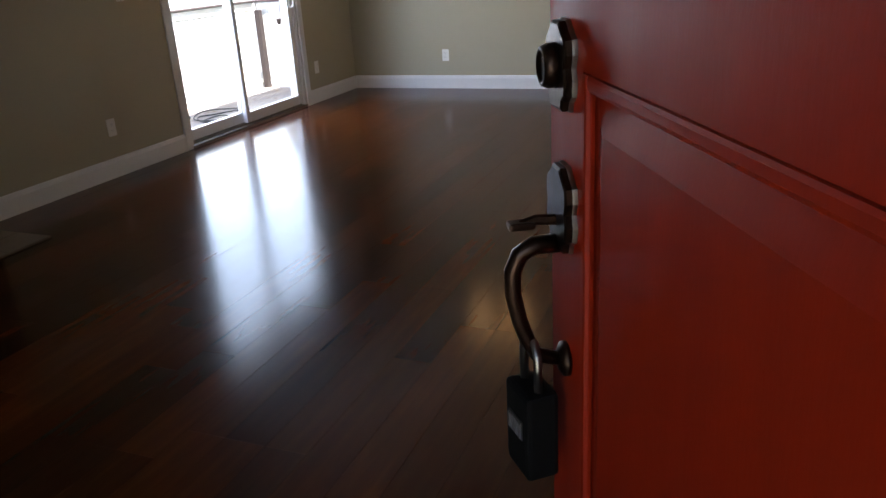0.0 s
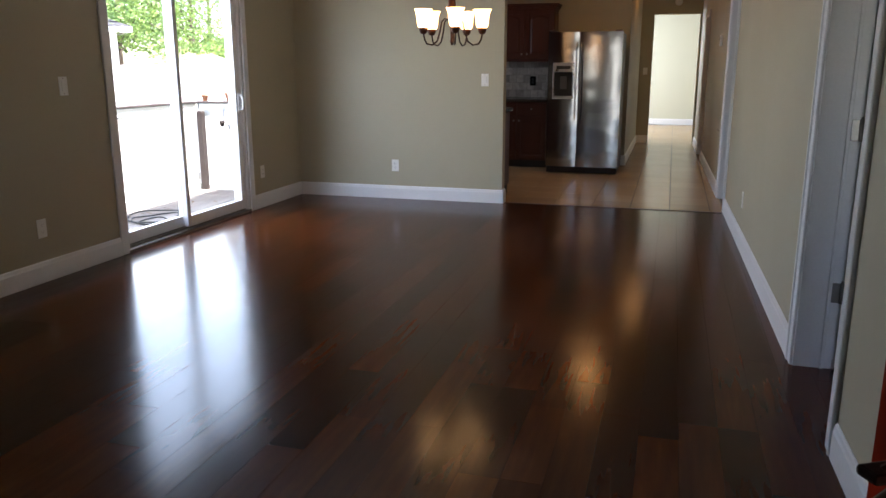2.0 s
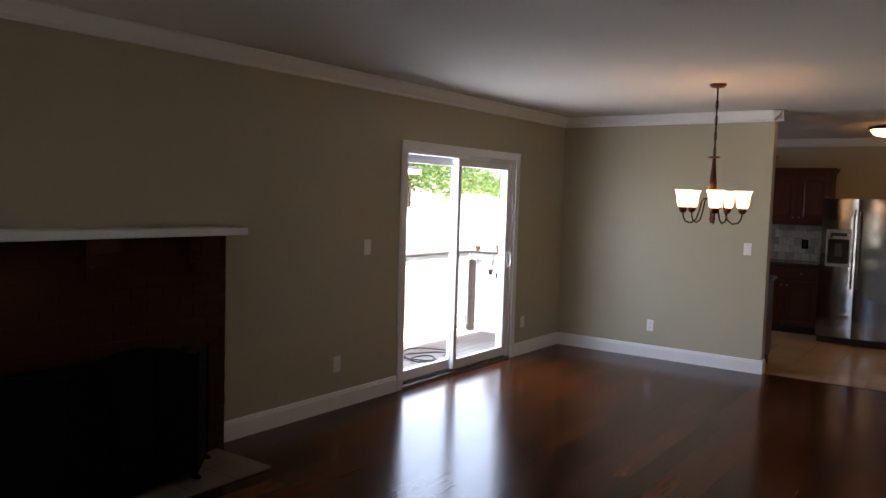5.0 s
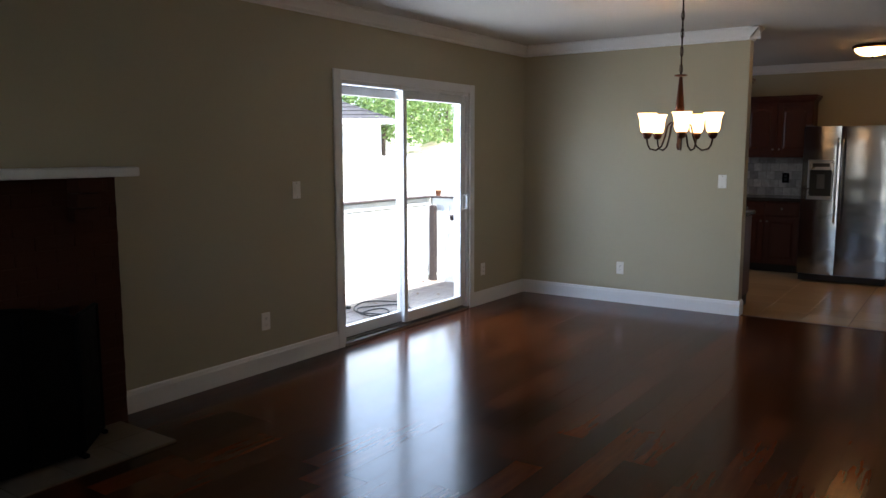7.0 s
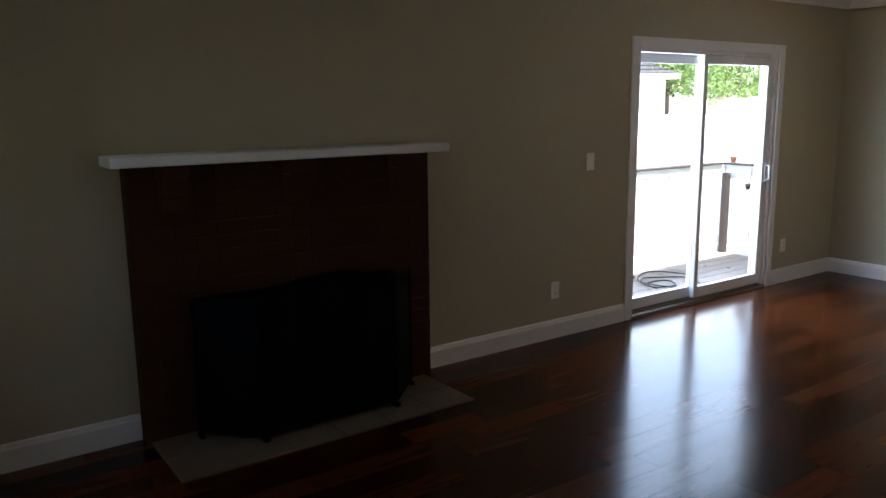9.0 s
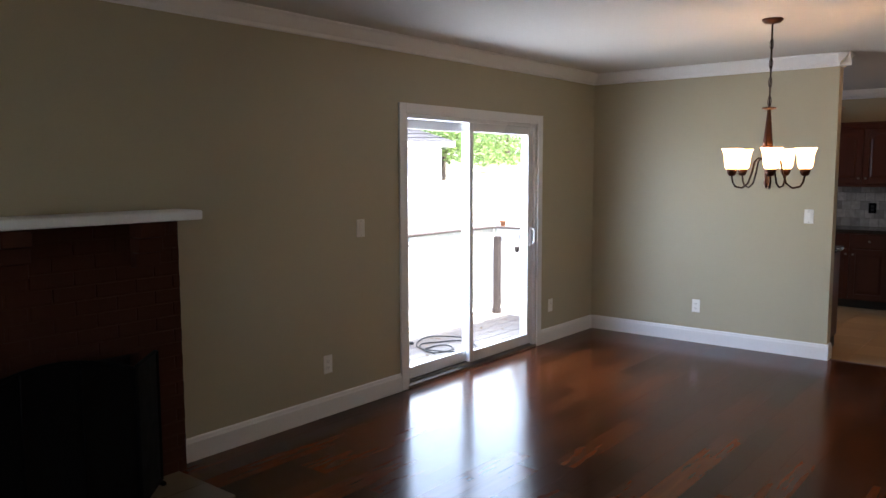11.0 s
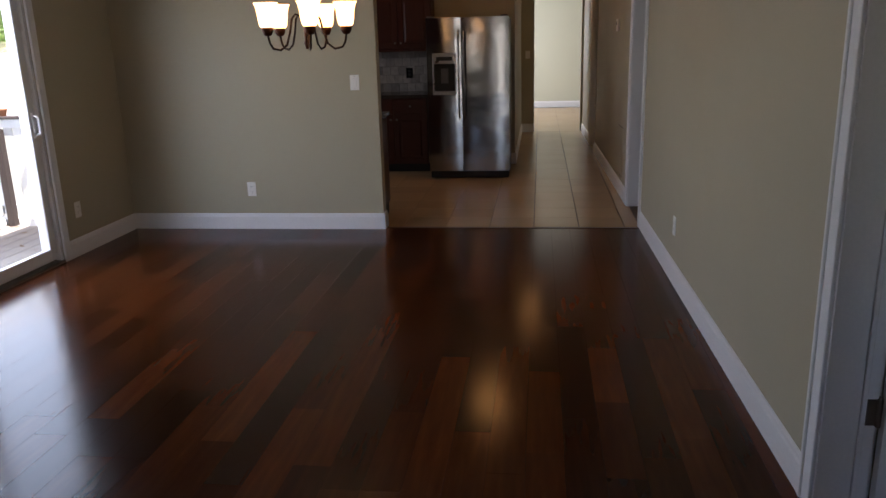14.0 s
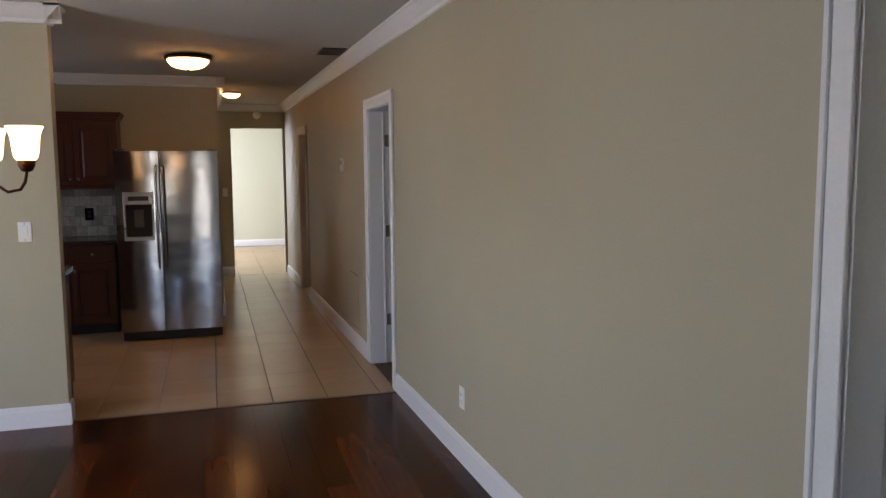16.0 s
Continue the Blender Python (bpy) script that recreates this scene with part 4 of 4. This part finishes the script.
for r in range(5):
    for c in range(13):
        ob = new("tile", me)
        ob.parent = splash
        ob.matrix_basis = pose(-3.0 + 0.1025 * c + (0.05 if r % 2 else 0) - 0.03, KITCHEN_Y - 0.006 + random.uniform(-0.0015, 0.001), 0.915 + 0.1025 * r)
t = thing("wall_outlet", "black outlet on the stone backsplash", "outlet", (-1.975, KITCHEN_Y - 0.014, 1.14), -90)
part("cover_plate", box(bmesh.new(), (0, -0.042, -0.063), (0.007, 0.042, 0.063), 0.003), BLACK, t)
for z in (-0.021, 0.021):
    part("receptacle", box(bmesh.new(), (0.005, -0.017, z - 0.016), (0.009, 0.017, z + 0.016), 0.003), RUBBER, t)


def refrigerator():
    x0, x1, yf, H = -1.605, -0.705, 9.97, 1.765
    split = -1.222
    t = thing("refrigerator", "stainless steel side-by-side refrigerator with an ice dispenser", "refrigerator")
    part("cabinet_body", box(bmesh.new(), (x0 + 0.008, yf + 0.075, 0.03), (x1 - 0.008, yf + 0.80, H - 0.02), 0.006, 2), SIDE_GREY, t, "dark grey enamelled sides")
    part("kick_grille", boxes(((x0 + 0.01, yf + 0.04, 0.012), (x1 - 0.01, yf + 0.075, 0.085)), bevel=0.004), RUBBER, t)
    for x in (x0 + 0.06, x1 - 0.06):
        part("foot", lathe([(0.02, 0), (0.02, 0.03)], 12, at=(x, yf + 0.12, 0)), RUBBER, t)
        part("foot", lathe([(0.02, 0), (0.02, 0.03)], 12, at=(x, yf + 0.7, 0)), RUBBER, t)

    def door(name, a, b, hole=None):
        bm = bmesh.new()
        z0, z1 = 0.095, H - 0.012
        n = 14
        bulge = 0.012

        def front(s):
            return yf + bulge * (2 * s - 1) ** 2

        def column(sa, sb, za, zb):
            steps, rows = max(1, round(n * (sb - sa))), max(1, round((zb - za) / 0.06))

            def skin(s, z):
                x = a + (b - a) * s
                return yf + bulge * (2 * s - 1) ** 2 + 0.0011 * noise.noise(Vector((x * 4.5, 0.3, z * 5.0))) + 0.0006 * noise.noise(Vector((x * 11, 2.3, z * 7.0)))
            grid = [[bm.verts.new((a + (b - a) * s, skin(s, z), z)) for z in [za + (zb - za) * r / rows for r in range(rows + 1)]] for s in [sa + (sb - sa) * k / steps for k in range(steps + 1)]]
            for p, q in zip(grid, grid[1:]):
                for r in range(rows):
                    bm.faces.new((p[r], q[r], q[r + 1], p[r + 1])).smooth = True
            x0b, x1b = a + (b - a) * sa, a + (b - a) * sb
            back = [bm.verts.new(v) for v in ((x0b, yf + 0.07, za), (x1b, yf + 0.07, za), (x1b, yf + 0.07, zb), (x0b, yf + 0.07, zb))]
            bm.faces.new(back)
            bm.faces.new([g[0] for g in grid] + [back[1], back[0]])
            bm.faces.new([g[-1] for g in grid] + [back[2], back[3]])
            bm.faces.new(grid[0] + [back[3], back[0]])
            bm.faces.new(grid[-1] + [back[2], back[1]])
        if hole:
            sa, sb, za, zb = hole
            column(0, sa, z0, z1)
            column(sb, 1, z0, z1)
            column(sa, sb, z0, za)
            column(sa, sb, zb, z1)
        else:
            column(0, 1, z0, z1)
        bmesh.ops.split_edges(bm, edges=[e for e in bm.edges if len({f.smooth for f in e.link_faces}) > 1])
        d = part(name, bm, STEEL, t)
        return d
    left = door("freezer_door", x0, split - 0.004, (0.20, 0.82, 0.96, 1.37))
    right = door("fridge_door", split + 0.004, x1)
    w = split - 0.004 - x0
    xa, xb = x0 + 0.20 * w, x0 + 0.82 * w
    part("dispenser", boxes(((xa, yf + 0.06, 0.96), (xb, yf + 0.068, 1.30)), ((xa, yf + 0.02, 0.97), (xa + 0.004, yf + 0.06, 1.29)), ((xb - 0.004, yf + 0.02, 0.97), (xb, yf + 0.06, 1.29))), SLOT, left, "black ice and water dispenser recess")
    part("control_panel", box(bmesh.new(), (xa, yf + 0.001, 1.27), (xb, yf + 0.06, 1.37), 0.006, 2), BRIGHT_STEEL, left, "silver control panel")
    part("bezel", boxes(((xa - 0.014, yf - 0.006, 0.94), (xa + 0.004, yf + 0.02, 1.384)), ((xb - 0.004, yf - 0.006, 0.94), (xb + 0.014, yf + 0.02, 1.384)), ((xa + 0.004, yf - 0.006, 1.366), (xb - 0.004, yf + 0.02, 1.384)), bevel=0.003), BRIGHT_STEEL, left, "bright bezel")
    part("drip_tray", box(bmesh.new(), (xa + 0.004, yf - 0.016, 0.94), (xb - 0.004, yf + 0.055, 0.975), 0.005, 2), BRIGHT_STEEL, left, "bright drip tray")
    part("paddle", boxes(((-1.455, yf + 0.04, 1.06), (-1.375, yf + 0.058, 1.22)), bevel=0.004), GREY_PLASTIC, left)
    part("display", boxes(((xa + 0.03, yf - 0.0005, 1.305), (xb - 0.03, yf + 0.002, 1.345))), SLOT, left)
    for d, x in ((left, split - 0.028), (right, split + 0.028)):
        pts = [(x, yf + 0.006, 0.68), (x, yf - 0.035, 0.70), (x, yf - 0.05, 0.78), (x, yf - 0.056, 1.15), (x, yf - 0.05, 1.52), (x, yf - 0.035, 1.60), (x, yf + 0.006, 1.62)]
        part("handle", tube(pts, 0.0105, sides=12), STEEL, d, "curved steel bar handle", True)
    for x in (x0 + 0.05, x1 - 0.05):
        part("hinge_cap", box(bmesh.new(), (x - 0.04, yf + 0.02, H - 0.012), (x + 0.04, yf + 0.12, H + 0.008), 0.005, 2), GREY_PLASTIC, t)


refrigerator()

# ---- deck and yard ----
DECK_Z, DECK_X, DECK_Y0, DECK_Y1 = -0.05, -5.42, 2.0, 8.02
deck = thing("deck", "weathered grey wooden deck with scattered leaves", "deck", kind="structure")
part("joists", boxes(*[((DECK_X, y, -0.20), (XL - 0.15, y + 0.045, -0.079)) for y in (2.0, 2.6, 3.2, 3.8, 4.4, 5.0, 5.6, 6.2, 6.8, 7.4, 7.97)]), POST, deck)
part("deck_posts", boxes(*[((DECK_X + 0.02, y, -0.75), (DECK_X + 0.11, y + 0.09, -0.20)) for y in (2.0, 4.0, 6.0, 7.9)], *[((XL - 0.30, y, -0.75), (XL - 0.21, y + 0.09, -0.20)) for y in (2.0, 5.0, 7.9)]), POST, deck)
bm_board = mesh_of(box(bmesh.new(), (0, 0.003, -0.028), (0.136, DECK_Y1 - DECK_Y0 - 0.003, 0), 0.004), "board", DECK)
x = DECK_X
while x < XL - 0.29:
    ob = new("board", bm_board)
    ob.parent = deck
    ob.matrix_basis = pose(x, DECK_Y0, DECK_Z + random.uniform(-0.002, 0.002))
    x += 0.142


def railing(label, a, b):
    """A deck railing from a to b with a dark cap, white rails and balusters."""
    a, b = Vector((*a, DECK_Z)), Vector((*b, DECK_Z))
    t = thing("deck_railing", label, "railing", group="deck railings")
    d = (b - a)
    run = d.length
    ang = math.degrees(math.atan2(d.y, d.x))
    t.matrix_basis = pose(*a, 0, 0, ang)
    part("cap_rail", box(bmesh.new(), (-0.03, -0.045, 0.985), (run + 0.03, 0.045, 1.01), 0.006), RAIL_CAP, t, "dark weathered cap board")
    part("top_rail", box(bmesh.new(), (0, -0.02, 0.90), (run, 0.02, 0.985), 0.004), WHITE_WOOD, t)
    part("bottom_rail", box(bmesh.new(), (0, -0.02, 0.10), (run, 0.02, 0.19), 0.004), WHITE_WOOD, t)
    part("foot_board", box(bmesh.new(), (0, -0.045, 0.001), (run, -0.022, 0.06), 0.004), WHITE_WOOD, t)
    n = int(run / 0.092)
    me = mesh_of(box(bmesh.new(), (-0.042, -0.012, 0.19), (0.042, 0.012, 0.90), 0.003), "baluster", WHITE_WOOD)
    for k in range(1, n):
        ob = new("baluster", me)
        ob.parent = t
        ob.matrix_basis = pose(run * k / n, 0, 0)
    return t


railing("white deck railing with a dark cap along the yard", (DECK_X + 0.045, DECK_Y0 + 0.1), (DECK_X + 0.045, DECK_Y1 - 0.10))
railing("white deck railing that returns to the house", (DECK_X + 0.10, DECK_Y1 - 0.045), (XL - 0.16, DECK_Y1 - 0.045))
for y in (DECK_Y0 + 0.045, DECK_Y1 - 0.045):
    t = thing("deck_post", "square white deck corner post", "post", (DECK_X + 0.045, y, DECK_Z), group="deck posts")
    part("shaft", box(bmesh.new(), (-0.045, -0.045, 0), (0.045, 0.045, 0.984), 0.005), WHITE_WOOD, t)
t = thing("deck_post", "brown stained post beside the corner of the railing", "post", (DECK_X + 0.16, DECK_Y1 - 0.13, DECK_Z))
part("shaft", box(bmesh.new(), (-0.035, -0.035, 0), (0.035, 0.035, 0.90), 0.005), POST, t)

# scalloped edging along the foot of the return railing
t = thing("edging", "white scalloped garden edging on the deck", "edging", (DECK_X + 0.25, DECK_Y1 - 0.13, DECK_Z))
for k in range(11):
    bm = bmesh.new()
    ring = [(-0.055, 0.0), (0.055, 0.0)] + [(0.055 * math.cos(q), 0.05 + 0.04 * math.sin(q)) for q in [math.pi * i / 8 for i in range(9)]]
    vs = [[bm.verts.new((px, py, pz)) for px, pz in ring] for py in (-0.008, 0.008)]
    for i in range(len(ring)):
        bm.faces.new((vs[0][i], vs[0][(i + 1) % len(ring)], vs[1][(i + 1) % len(ring)], vs[1][i]))
    bm.faces.new(vs[0])
    bm.faces.new(vs[1])
    o = part("scallop", bm, WHITE_WOOD, t)
    o.matrix_basis = pose(0.06 + 0.112 * k, 0, 0.0)


def flower_pot(label, place, r, h):
    t = thing("flower_pot", label, "flower pot", place, group="small flower pots")
    part("pot", lathe([(r * 0.65, 0), (r * 0.95, h * 0.78), (r * 1.05, h * 0.8), (r * 1.05, h), (r * 0.9, h), (r * 0.85, h * 0.8), (0, h * 0.8)], 18), TERRACOTTA, t, "", True)
    bm = bmesh.new()
    rng = random.Random(int(h * 1000))
    for _ in range(40):
        a, q = rng.uniform(0, 6.28), rng.uniform(0, 1)
        c = Vector((r * q * math.cos(a), r * q * math.sin(a), h + rng.uniform(0, r * 1.4)))
        u = Vector((rng.uniform(-1, 1), rng.uniform(-1, 1), rng.uniform(0, 1))).normalized()
        v = u.orthogonal().normalized() * r * 0.18
        u *= r * 0.4
        bm.faces.new([bm.verts.new(c + w) for w in (-v, u * 0.5 - v * 0.2, u, u * 0.5 + v)])
    part("leaves", bm, LEAF, t)


flower_pot("small terracotta pot with a plant on the railing cap", (-4.92, DECK_Y1 - 0.045, DECK_Z + 1.01), 0.055, 0.10)
flower_pot("small terracotta pot on the railing cap", (-5.24, DECK_Y1 - 0.045, DECK_Z + 1.01), 0.04, 0.07)

for x, z in ((-4.99, 0.70), (-4.88, 0.66)):
    t = thing("hanging_pot", "small dark pot hooked on the deck railing", "flower pot", (x, DECK_Y1 - 0.125, DECK_Z + z), group="hooked pots")
    part("pot", lathe([(0.02, 0.03), (0.03, 0.08), (0.033, 0.095), (0.028, 0.095), (0.026, 0.085), (0, 0.08)], 16), POST, t, "", True)
    part("hook", tube([(0, 0.030, 0.09), (0, 0.05, 0.20), (0, 0.07, 0.31), (0, 0.10, 0.33)], 0.003, sides=6), BLACK, t, "", True)

# cord and fallen leaves on the deck
cord = []
rng = random.Random(4)
for k in range(110):
    a = k * 0.16
    r = 0.17 + 0.07 * math.sin(k * 0.053) + 0.03 * math.sin(k * 0.21)
    cord.append((-4.76 + r * 1.3 * math.cos(a) + 0.0022 * k, 6.30 + r * 1.25 * math.sin(a) - 0.0030 * k, DECK_Z + 0.009 + 0.008 * (1 + math.sin(k * 0.43))))
t = thing("power_cord", "tangled black extension cord lying on the deck", "cord")
part("cable", tube(cord, 0.007, sides=6), RUBBER, t, "", True)
part("plug", box(bmesh.new(), (-4.99, 6.02, DECK_Z + 0.003), (-4.94, 6.05, DECK_Z + 0.03), 0.005), RUBBER, t)
bm = bmesh.new()
for _ in range(110):
    c = Vector((rng.uniform(DECK_X + 0.1, XL - 0.2), rng.uniform(4.6, 7.9), DECK_Z + 0.005))
    a, s = rng.uniform(0, 6.28), rng.uniform(0.015, 0.04)
    u, v = Vector((math.cos(a), math.sin(a), rng.uniform(0, 0.3))) * s, Vector((-math.sin(a), math.cos(a), 0.1)) * s * 0.5
    bm.faces.new([bm.verts.new(c + w) for w in (-u, v, u, -v)])
tagged(part("fallen_leaves", bm, varied("dry_leaf", (0.16, 0.10, 0.05), (0.10, 0.06, 0.03), 0.8, 5, 60, 0)), "dry brown leaves scattered on the deck", "leaves", kind="stuff")


def neighbour_house(label, centre, turn, wide, deep, eave, ridge, wall_mat, roof_mat, over=0.4):
    t = thing("house", label, "house", (*centre, -0.7), turn)
    bm = boxes(((-wide / 2, -deep / 2, 0), (wide / 2, deep / 2, eave)))
    part("wall", bm, wall_mat, t)
    # hipped roof with courses of shingles on each slope
    hw, hd = wide / 2 + over, deep / 2 + over
    top = max(hw - hd, 0.3)
    corner = [Vector((-hw, -hd, eave)), Vector((hw, -hd, eave)), Vector((hw, hd, eave)), Vector((-hw, hd, eave))]
    peak = [Vector((-top, 0, ridge)), Vector((top, 0, ridge))]
    for a, b, c, d in ((corner[0], corner[1], peak[1], peak[0]), (corner[1], corner[2], peak[1], peak[1]), (corner[2], corner[3], peak[0], peak[1]), (corner[3], corner[0], peak[0], peak[0])):
        bm = bmesh.new()
        rows = 11
        lift = (b - a).cross(d - a).normalized() * 0.035
        for k in range(rows):
            f, g = k / rows, min(1.0, (k + 1.1) / rows)
            quad = [a.lerp(d, f) + lift, b.lerp(c, f) + lift, b.lerp(c, g) + lift * 0.2, a.lerp(d, g) + lift * 0.2]
            foot = [a.lerp(d, f), b.lerp(c, f)]
            vs = [bm.verts.new(p) for p in quad + foot]
            bm.faces.new(vs[:4])
            bm.faces.new((vs[0], vs[1], vs[5], vs[4]))
        part("roof_slope", bm, roof_mat, t)
    for a, b in zip(corner, corner[1:] + corner[:1]):
        lo, hi = [min(p) for p in zip(a, b)], [max(p) for p in zip(a, b)]
        part("fascia", boxes(((lo[0] - 0.015, lo[1] - 0.015, eave - 0.16), (hi[0] + 0.015, hi[1] + 0.015, eave + 0.01))), WHITE_WOOD, t)
    for xw in (-wide * 0.28, wide * 0.28):
        w = part("window", boxes(((xw - 0.5, -deep / 2 - 0.03, 0.95), (xw + 0.5, -deep / 2 - 0.001, 2.05))), WHITE_WOOD, t)
        for k in (-1, 1):
            part("pane", boxes(((xw + 0.24 * k - 0.2, -deep / 2 - 0.034, 1.03), (xw + 0.24 * k + 0.2, -deep / 2 - 0.031, 1.97))), SLOT, w)
    return t


neighbour_house("pale sided neighbouring house with a grey shingle roof", (-22.7, 20.5), 47, 9, 7, 3.25, 4.85, SIDING, SHINGLE)
neighbour_house("small yellow outbuilding with a low tan roof", (-18.6, 27.6), 125, 5.0, 3.0, 2.05, 2.8, OCHRE, OCHRE, 0.2)


def tree(label, place, height, spread, seed, leaves=5200, low=1.6, limb=0.22, girth=0.19):
    rng = random.Random(seed)
    t = thing("tree", label, "tree", (*place, -0.72), group="yard trees")
    trunk = bmesh.new()
    tube([(0, 0, 0), (0.06, 0.03, height * 0.25), (0.02, 0.10, height * 0.5), (0.1, 0.05, height * 0.8)], girth, trunk, 10, 0.04)
    tips = []
    for k in range(13):
        a = k * 2.4 + rng.uniform(-0.4, 0.4)
        z = height * rng.uniform(limb, 0.75)
        r = spread * rng.uniform(0.55, 1.0) * (1 - 0.35 * z / height)
        tip = Vector((r * math.cos(a), r * math.sin(a), z + rng.uniform(-0.3, 0.9)))
        midp = Vector((tip.x * 0.5, tip.y * 0.5, z + rng.uniform(0.2, 0.6)))
        tube([(0.03, 0.04, z * 0.85), midp, tip], min(0.035, girth * 0.3), trunk, 6, 0.008)
        tips += [tip, midp, (tip + midp) / 2]
    part("trunk", trunk, BARK, t)
    verts, faces = [], []
    for k in range(leaves):
        c = rng.choice(tips) + Vector((rng.gauss(0, spread * 0.20), rng.gauss(0, spread * 0.20), rng.gauss(0, 0.55) - 0.1))
        if c.z < low:
            c.z = low + abs(rng.gauss(0, 0.3))
        u = Vector((rng.uniform(-1, 1), rng.uniform(-1, 1), rng.uniform(-0.8, 0.4))).normalized()
        v = u.cross(Vector((rng.uniform(-1, 1), rng.uniform(-1, 1), rng.uniform(-1, 1)))).normalized()
        s = rng.uniform(0.05, 0.10)
        i = len(verts)
        verts += [c - u * s, c + v * s * 0.5, c + u * s, c - v * s * 0.5]
        faces.append((i, i + 1, i + 2, i + 3))
    me = bpy.data.meshes.new("crown")
    me.from_pydata([tuple(p) for p in verts], [], faces)
    me.materials.append(LEAF)
    o = new("crown", me)
    o.parent = t


tree("leafy tree with a bare lower trunk beside the house", (-18.9, 23.7), 8.2, 3.0, 7, 9000, low=2.6, limb=0.35, girth=0.10)
tree("broad green leafy tree in the yard", (-18.5, 27.5), 7.5, 3.4, 1, 7500, low=2.5)
tree("green leafy tree with low branches", (-17.2, 31.5), 8.0, 3.6, 2, 7500, low=2.5)
tree("green leafy tree beyond the lawn", (-21.5, 26.6), 8.0, 3.4, 3, 7500, low=3.2)
tree("leafy tree beyond the neighbouring roof", (-27.0, 30.0), 9.5, 4.2, 4, 6500, low=2.6)
tree("tall leafy tree at the end of the yard", (-22.5, 35.0), 9.0, 4.0, 5, 6500, low=2.4)


# pale board fence across the yard
def fence(x, y0, y1, top):
    t = thing("fence", "pale weathered board fence across the sunlit yard", "fence", (x, y0, -0.7))
    h = top + 0.7
    me = mesh_of(box(bmesh.new(), (0, 0.004, 0.0), (0.018, 0.146, h), 0.004), "board", WHITE_WOOD)
    post_me = mesh_of(box(bmesh.new(), (-0.11, -0.045, 0), (-0.02, 0.045, h - 0.05), 0.006), "post", WHITE_WOOD)
    run = y1 - y0
    for z in (0.35, 1.75):
        part("rail", box(bmesh.new(), (-0.02, 0, z), (0.0, run, z + 0.09), 0.003), WHITE_WOOD, t)
    for k in range(int(run / 2.4) + 1):
        ob = new("post", post_me)
        ob.parent = t
        ob.matrix_basis = pose(0, 2.4 * k, 0)
    for k in range(int(run / 0.15)):
        ob = new("board", me)
        ob.parent = t
        ob.matrix_basis = pose(0, 0.15 * k, random.uniform(-0.012, 0.012))


fence(-11.0, 6.0, 30.0, 1.36)

# ---- floor pieces ----
UNIT, WIDE = 0.15, 0.1447
plank_mesh = {}
rng = random.Random(11)
for row in range(32):
    left, y, first = 51, YF, True
    while left > 0:
        n = rng.choice((3, 4, 5, 6, 7, 8)) if not first else rng.choice((2, 3, 5, 6))
        first = False
        n = min(n, left)
        if left - n in (1, 2):
            n = left
        if n not in plank_mesh:
            plank_mesh[n] = mesh_of(box(bmesh.new(), (0.0002, 0.0002, -0.009), (WIDE - 0.0002, UNIT * n - 0.0002, 0.0), 0.0006), "plank", PLANK)
        ob = new("plank", plank_mesh[n])
        ob.parent = FLOOR
        ob.matrix_basis = pose(XL + WIDE * row, y, rng.uniform(-0.0002, 0.0002))
        y += UNIT * n
        left -= n

TILE_SIDE = 0.371
tile_mesh = {}


def tiles(x0, x1, y0, y1):
    y = y0
    while y < y1 - 0.02:
        d = min(TILE_SIDE, y1 - y)
        x = x0
        while x < x1 - 0.02:
            w = min(TILE_SIDE, x1 - x)
            key = (round(w, 3), round(d, 3), x > -0.8)
            gap = 0.0035 if x > -0.8 else 0.0012
            if key not in tile_mesh:
                tile_mesh[key] = mesh_of(box(bmesh.new(), (gap, 0.0012, -0.006), (w - gap, d - 0.0012, 0.0), 0.0010), "tile", TILE)
            ob = new("tile", tile_mesh[key])
            ob.parent = TILE_FLOOR
            ob.matrix_basis = pose(x, y, random.uniform(-0.0003, 0.0003))
            x += TILE_SIDE
        y += TILE_SIDE


tiles(-3.384, -0.787, 7.675, KITCHEN_Y - 0.001)
tiles(-0.787, XR, 7.675, CROSS_Y + 0.02)
far = bmesh.new()
for i in range(12):
    for k in range(12):
        x, y = -2.271 + TILE_SIDE * i, CROSS_Y + 0.024 + TILE_SIDE * k
        top = [far.verts.new((x + u, y + v, 0.0)) for u, v in ((0.002, 0.002), (0.369, 0.002), (0.369, 0.369), (0.002, 0.369))]
        low = [far.verts.new(v.co - Vector((0, 0, 0.006))) for v in top]
        far.faces.new(top)
        for q in range(4):
            far.faces.new((top[q], low[q], low[(q + 1) % 4], top[(q + 1) % 4]))
tagged(part("far_tiles", far, TILE), "beige ceramic tiles in the bright room", "tiles", kind="stuff")
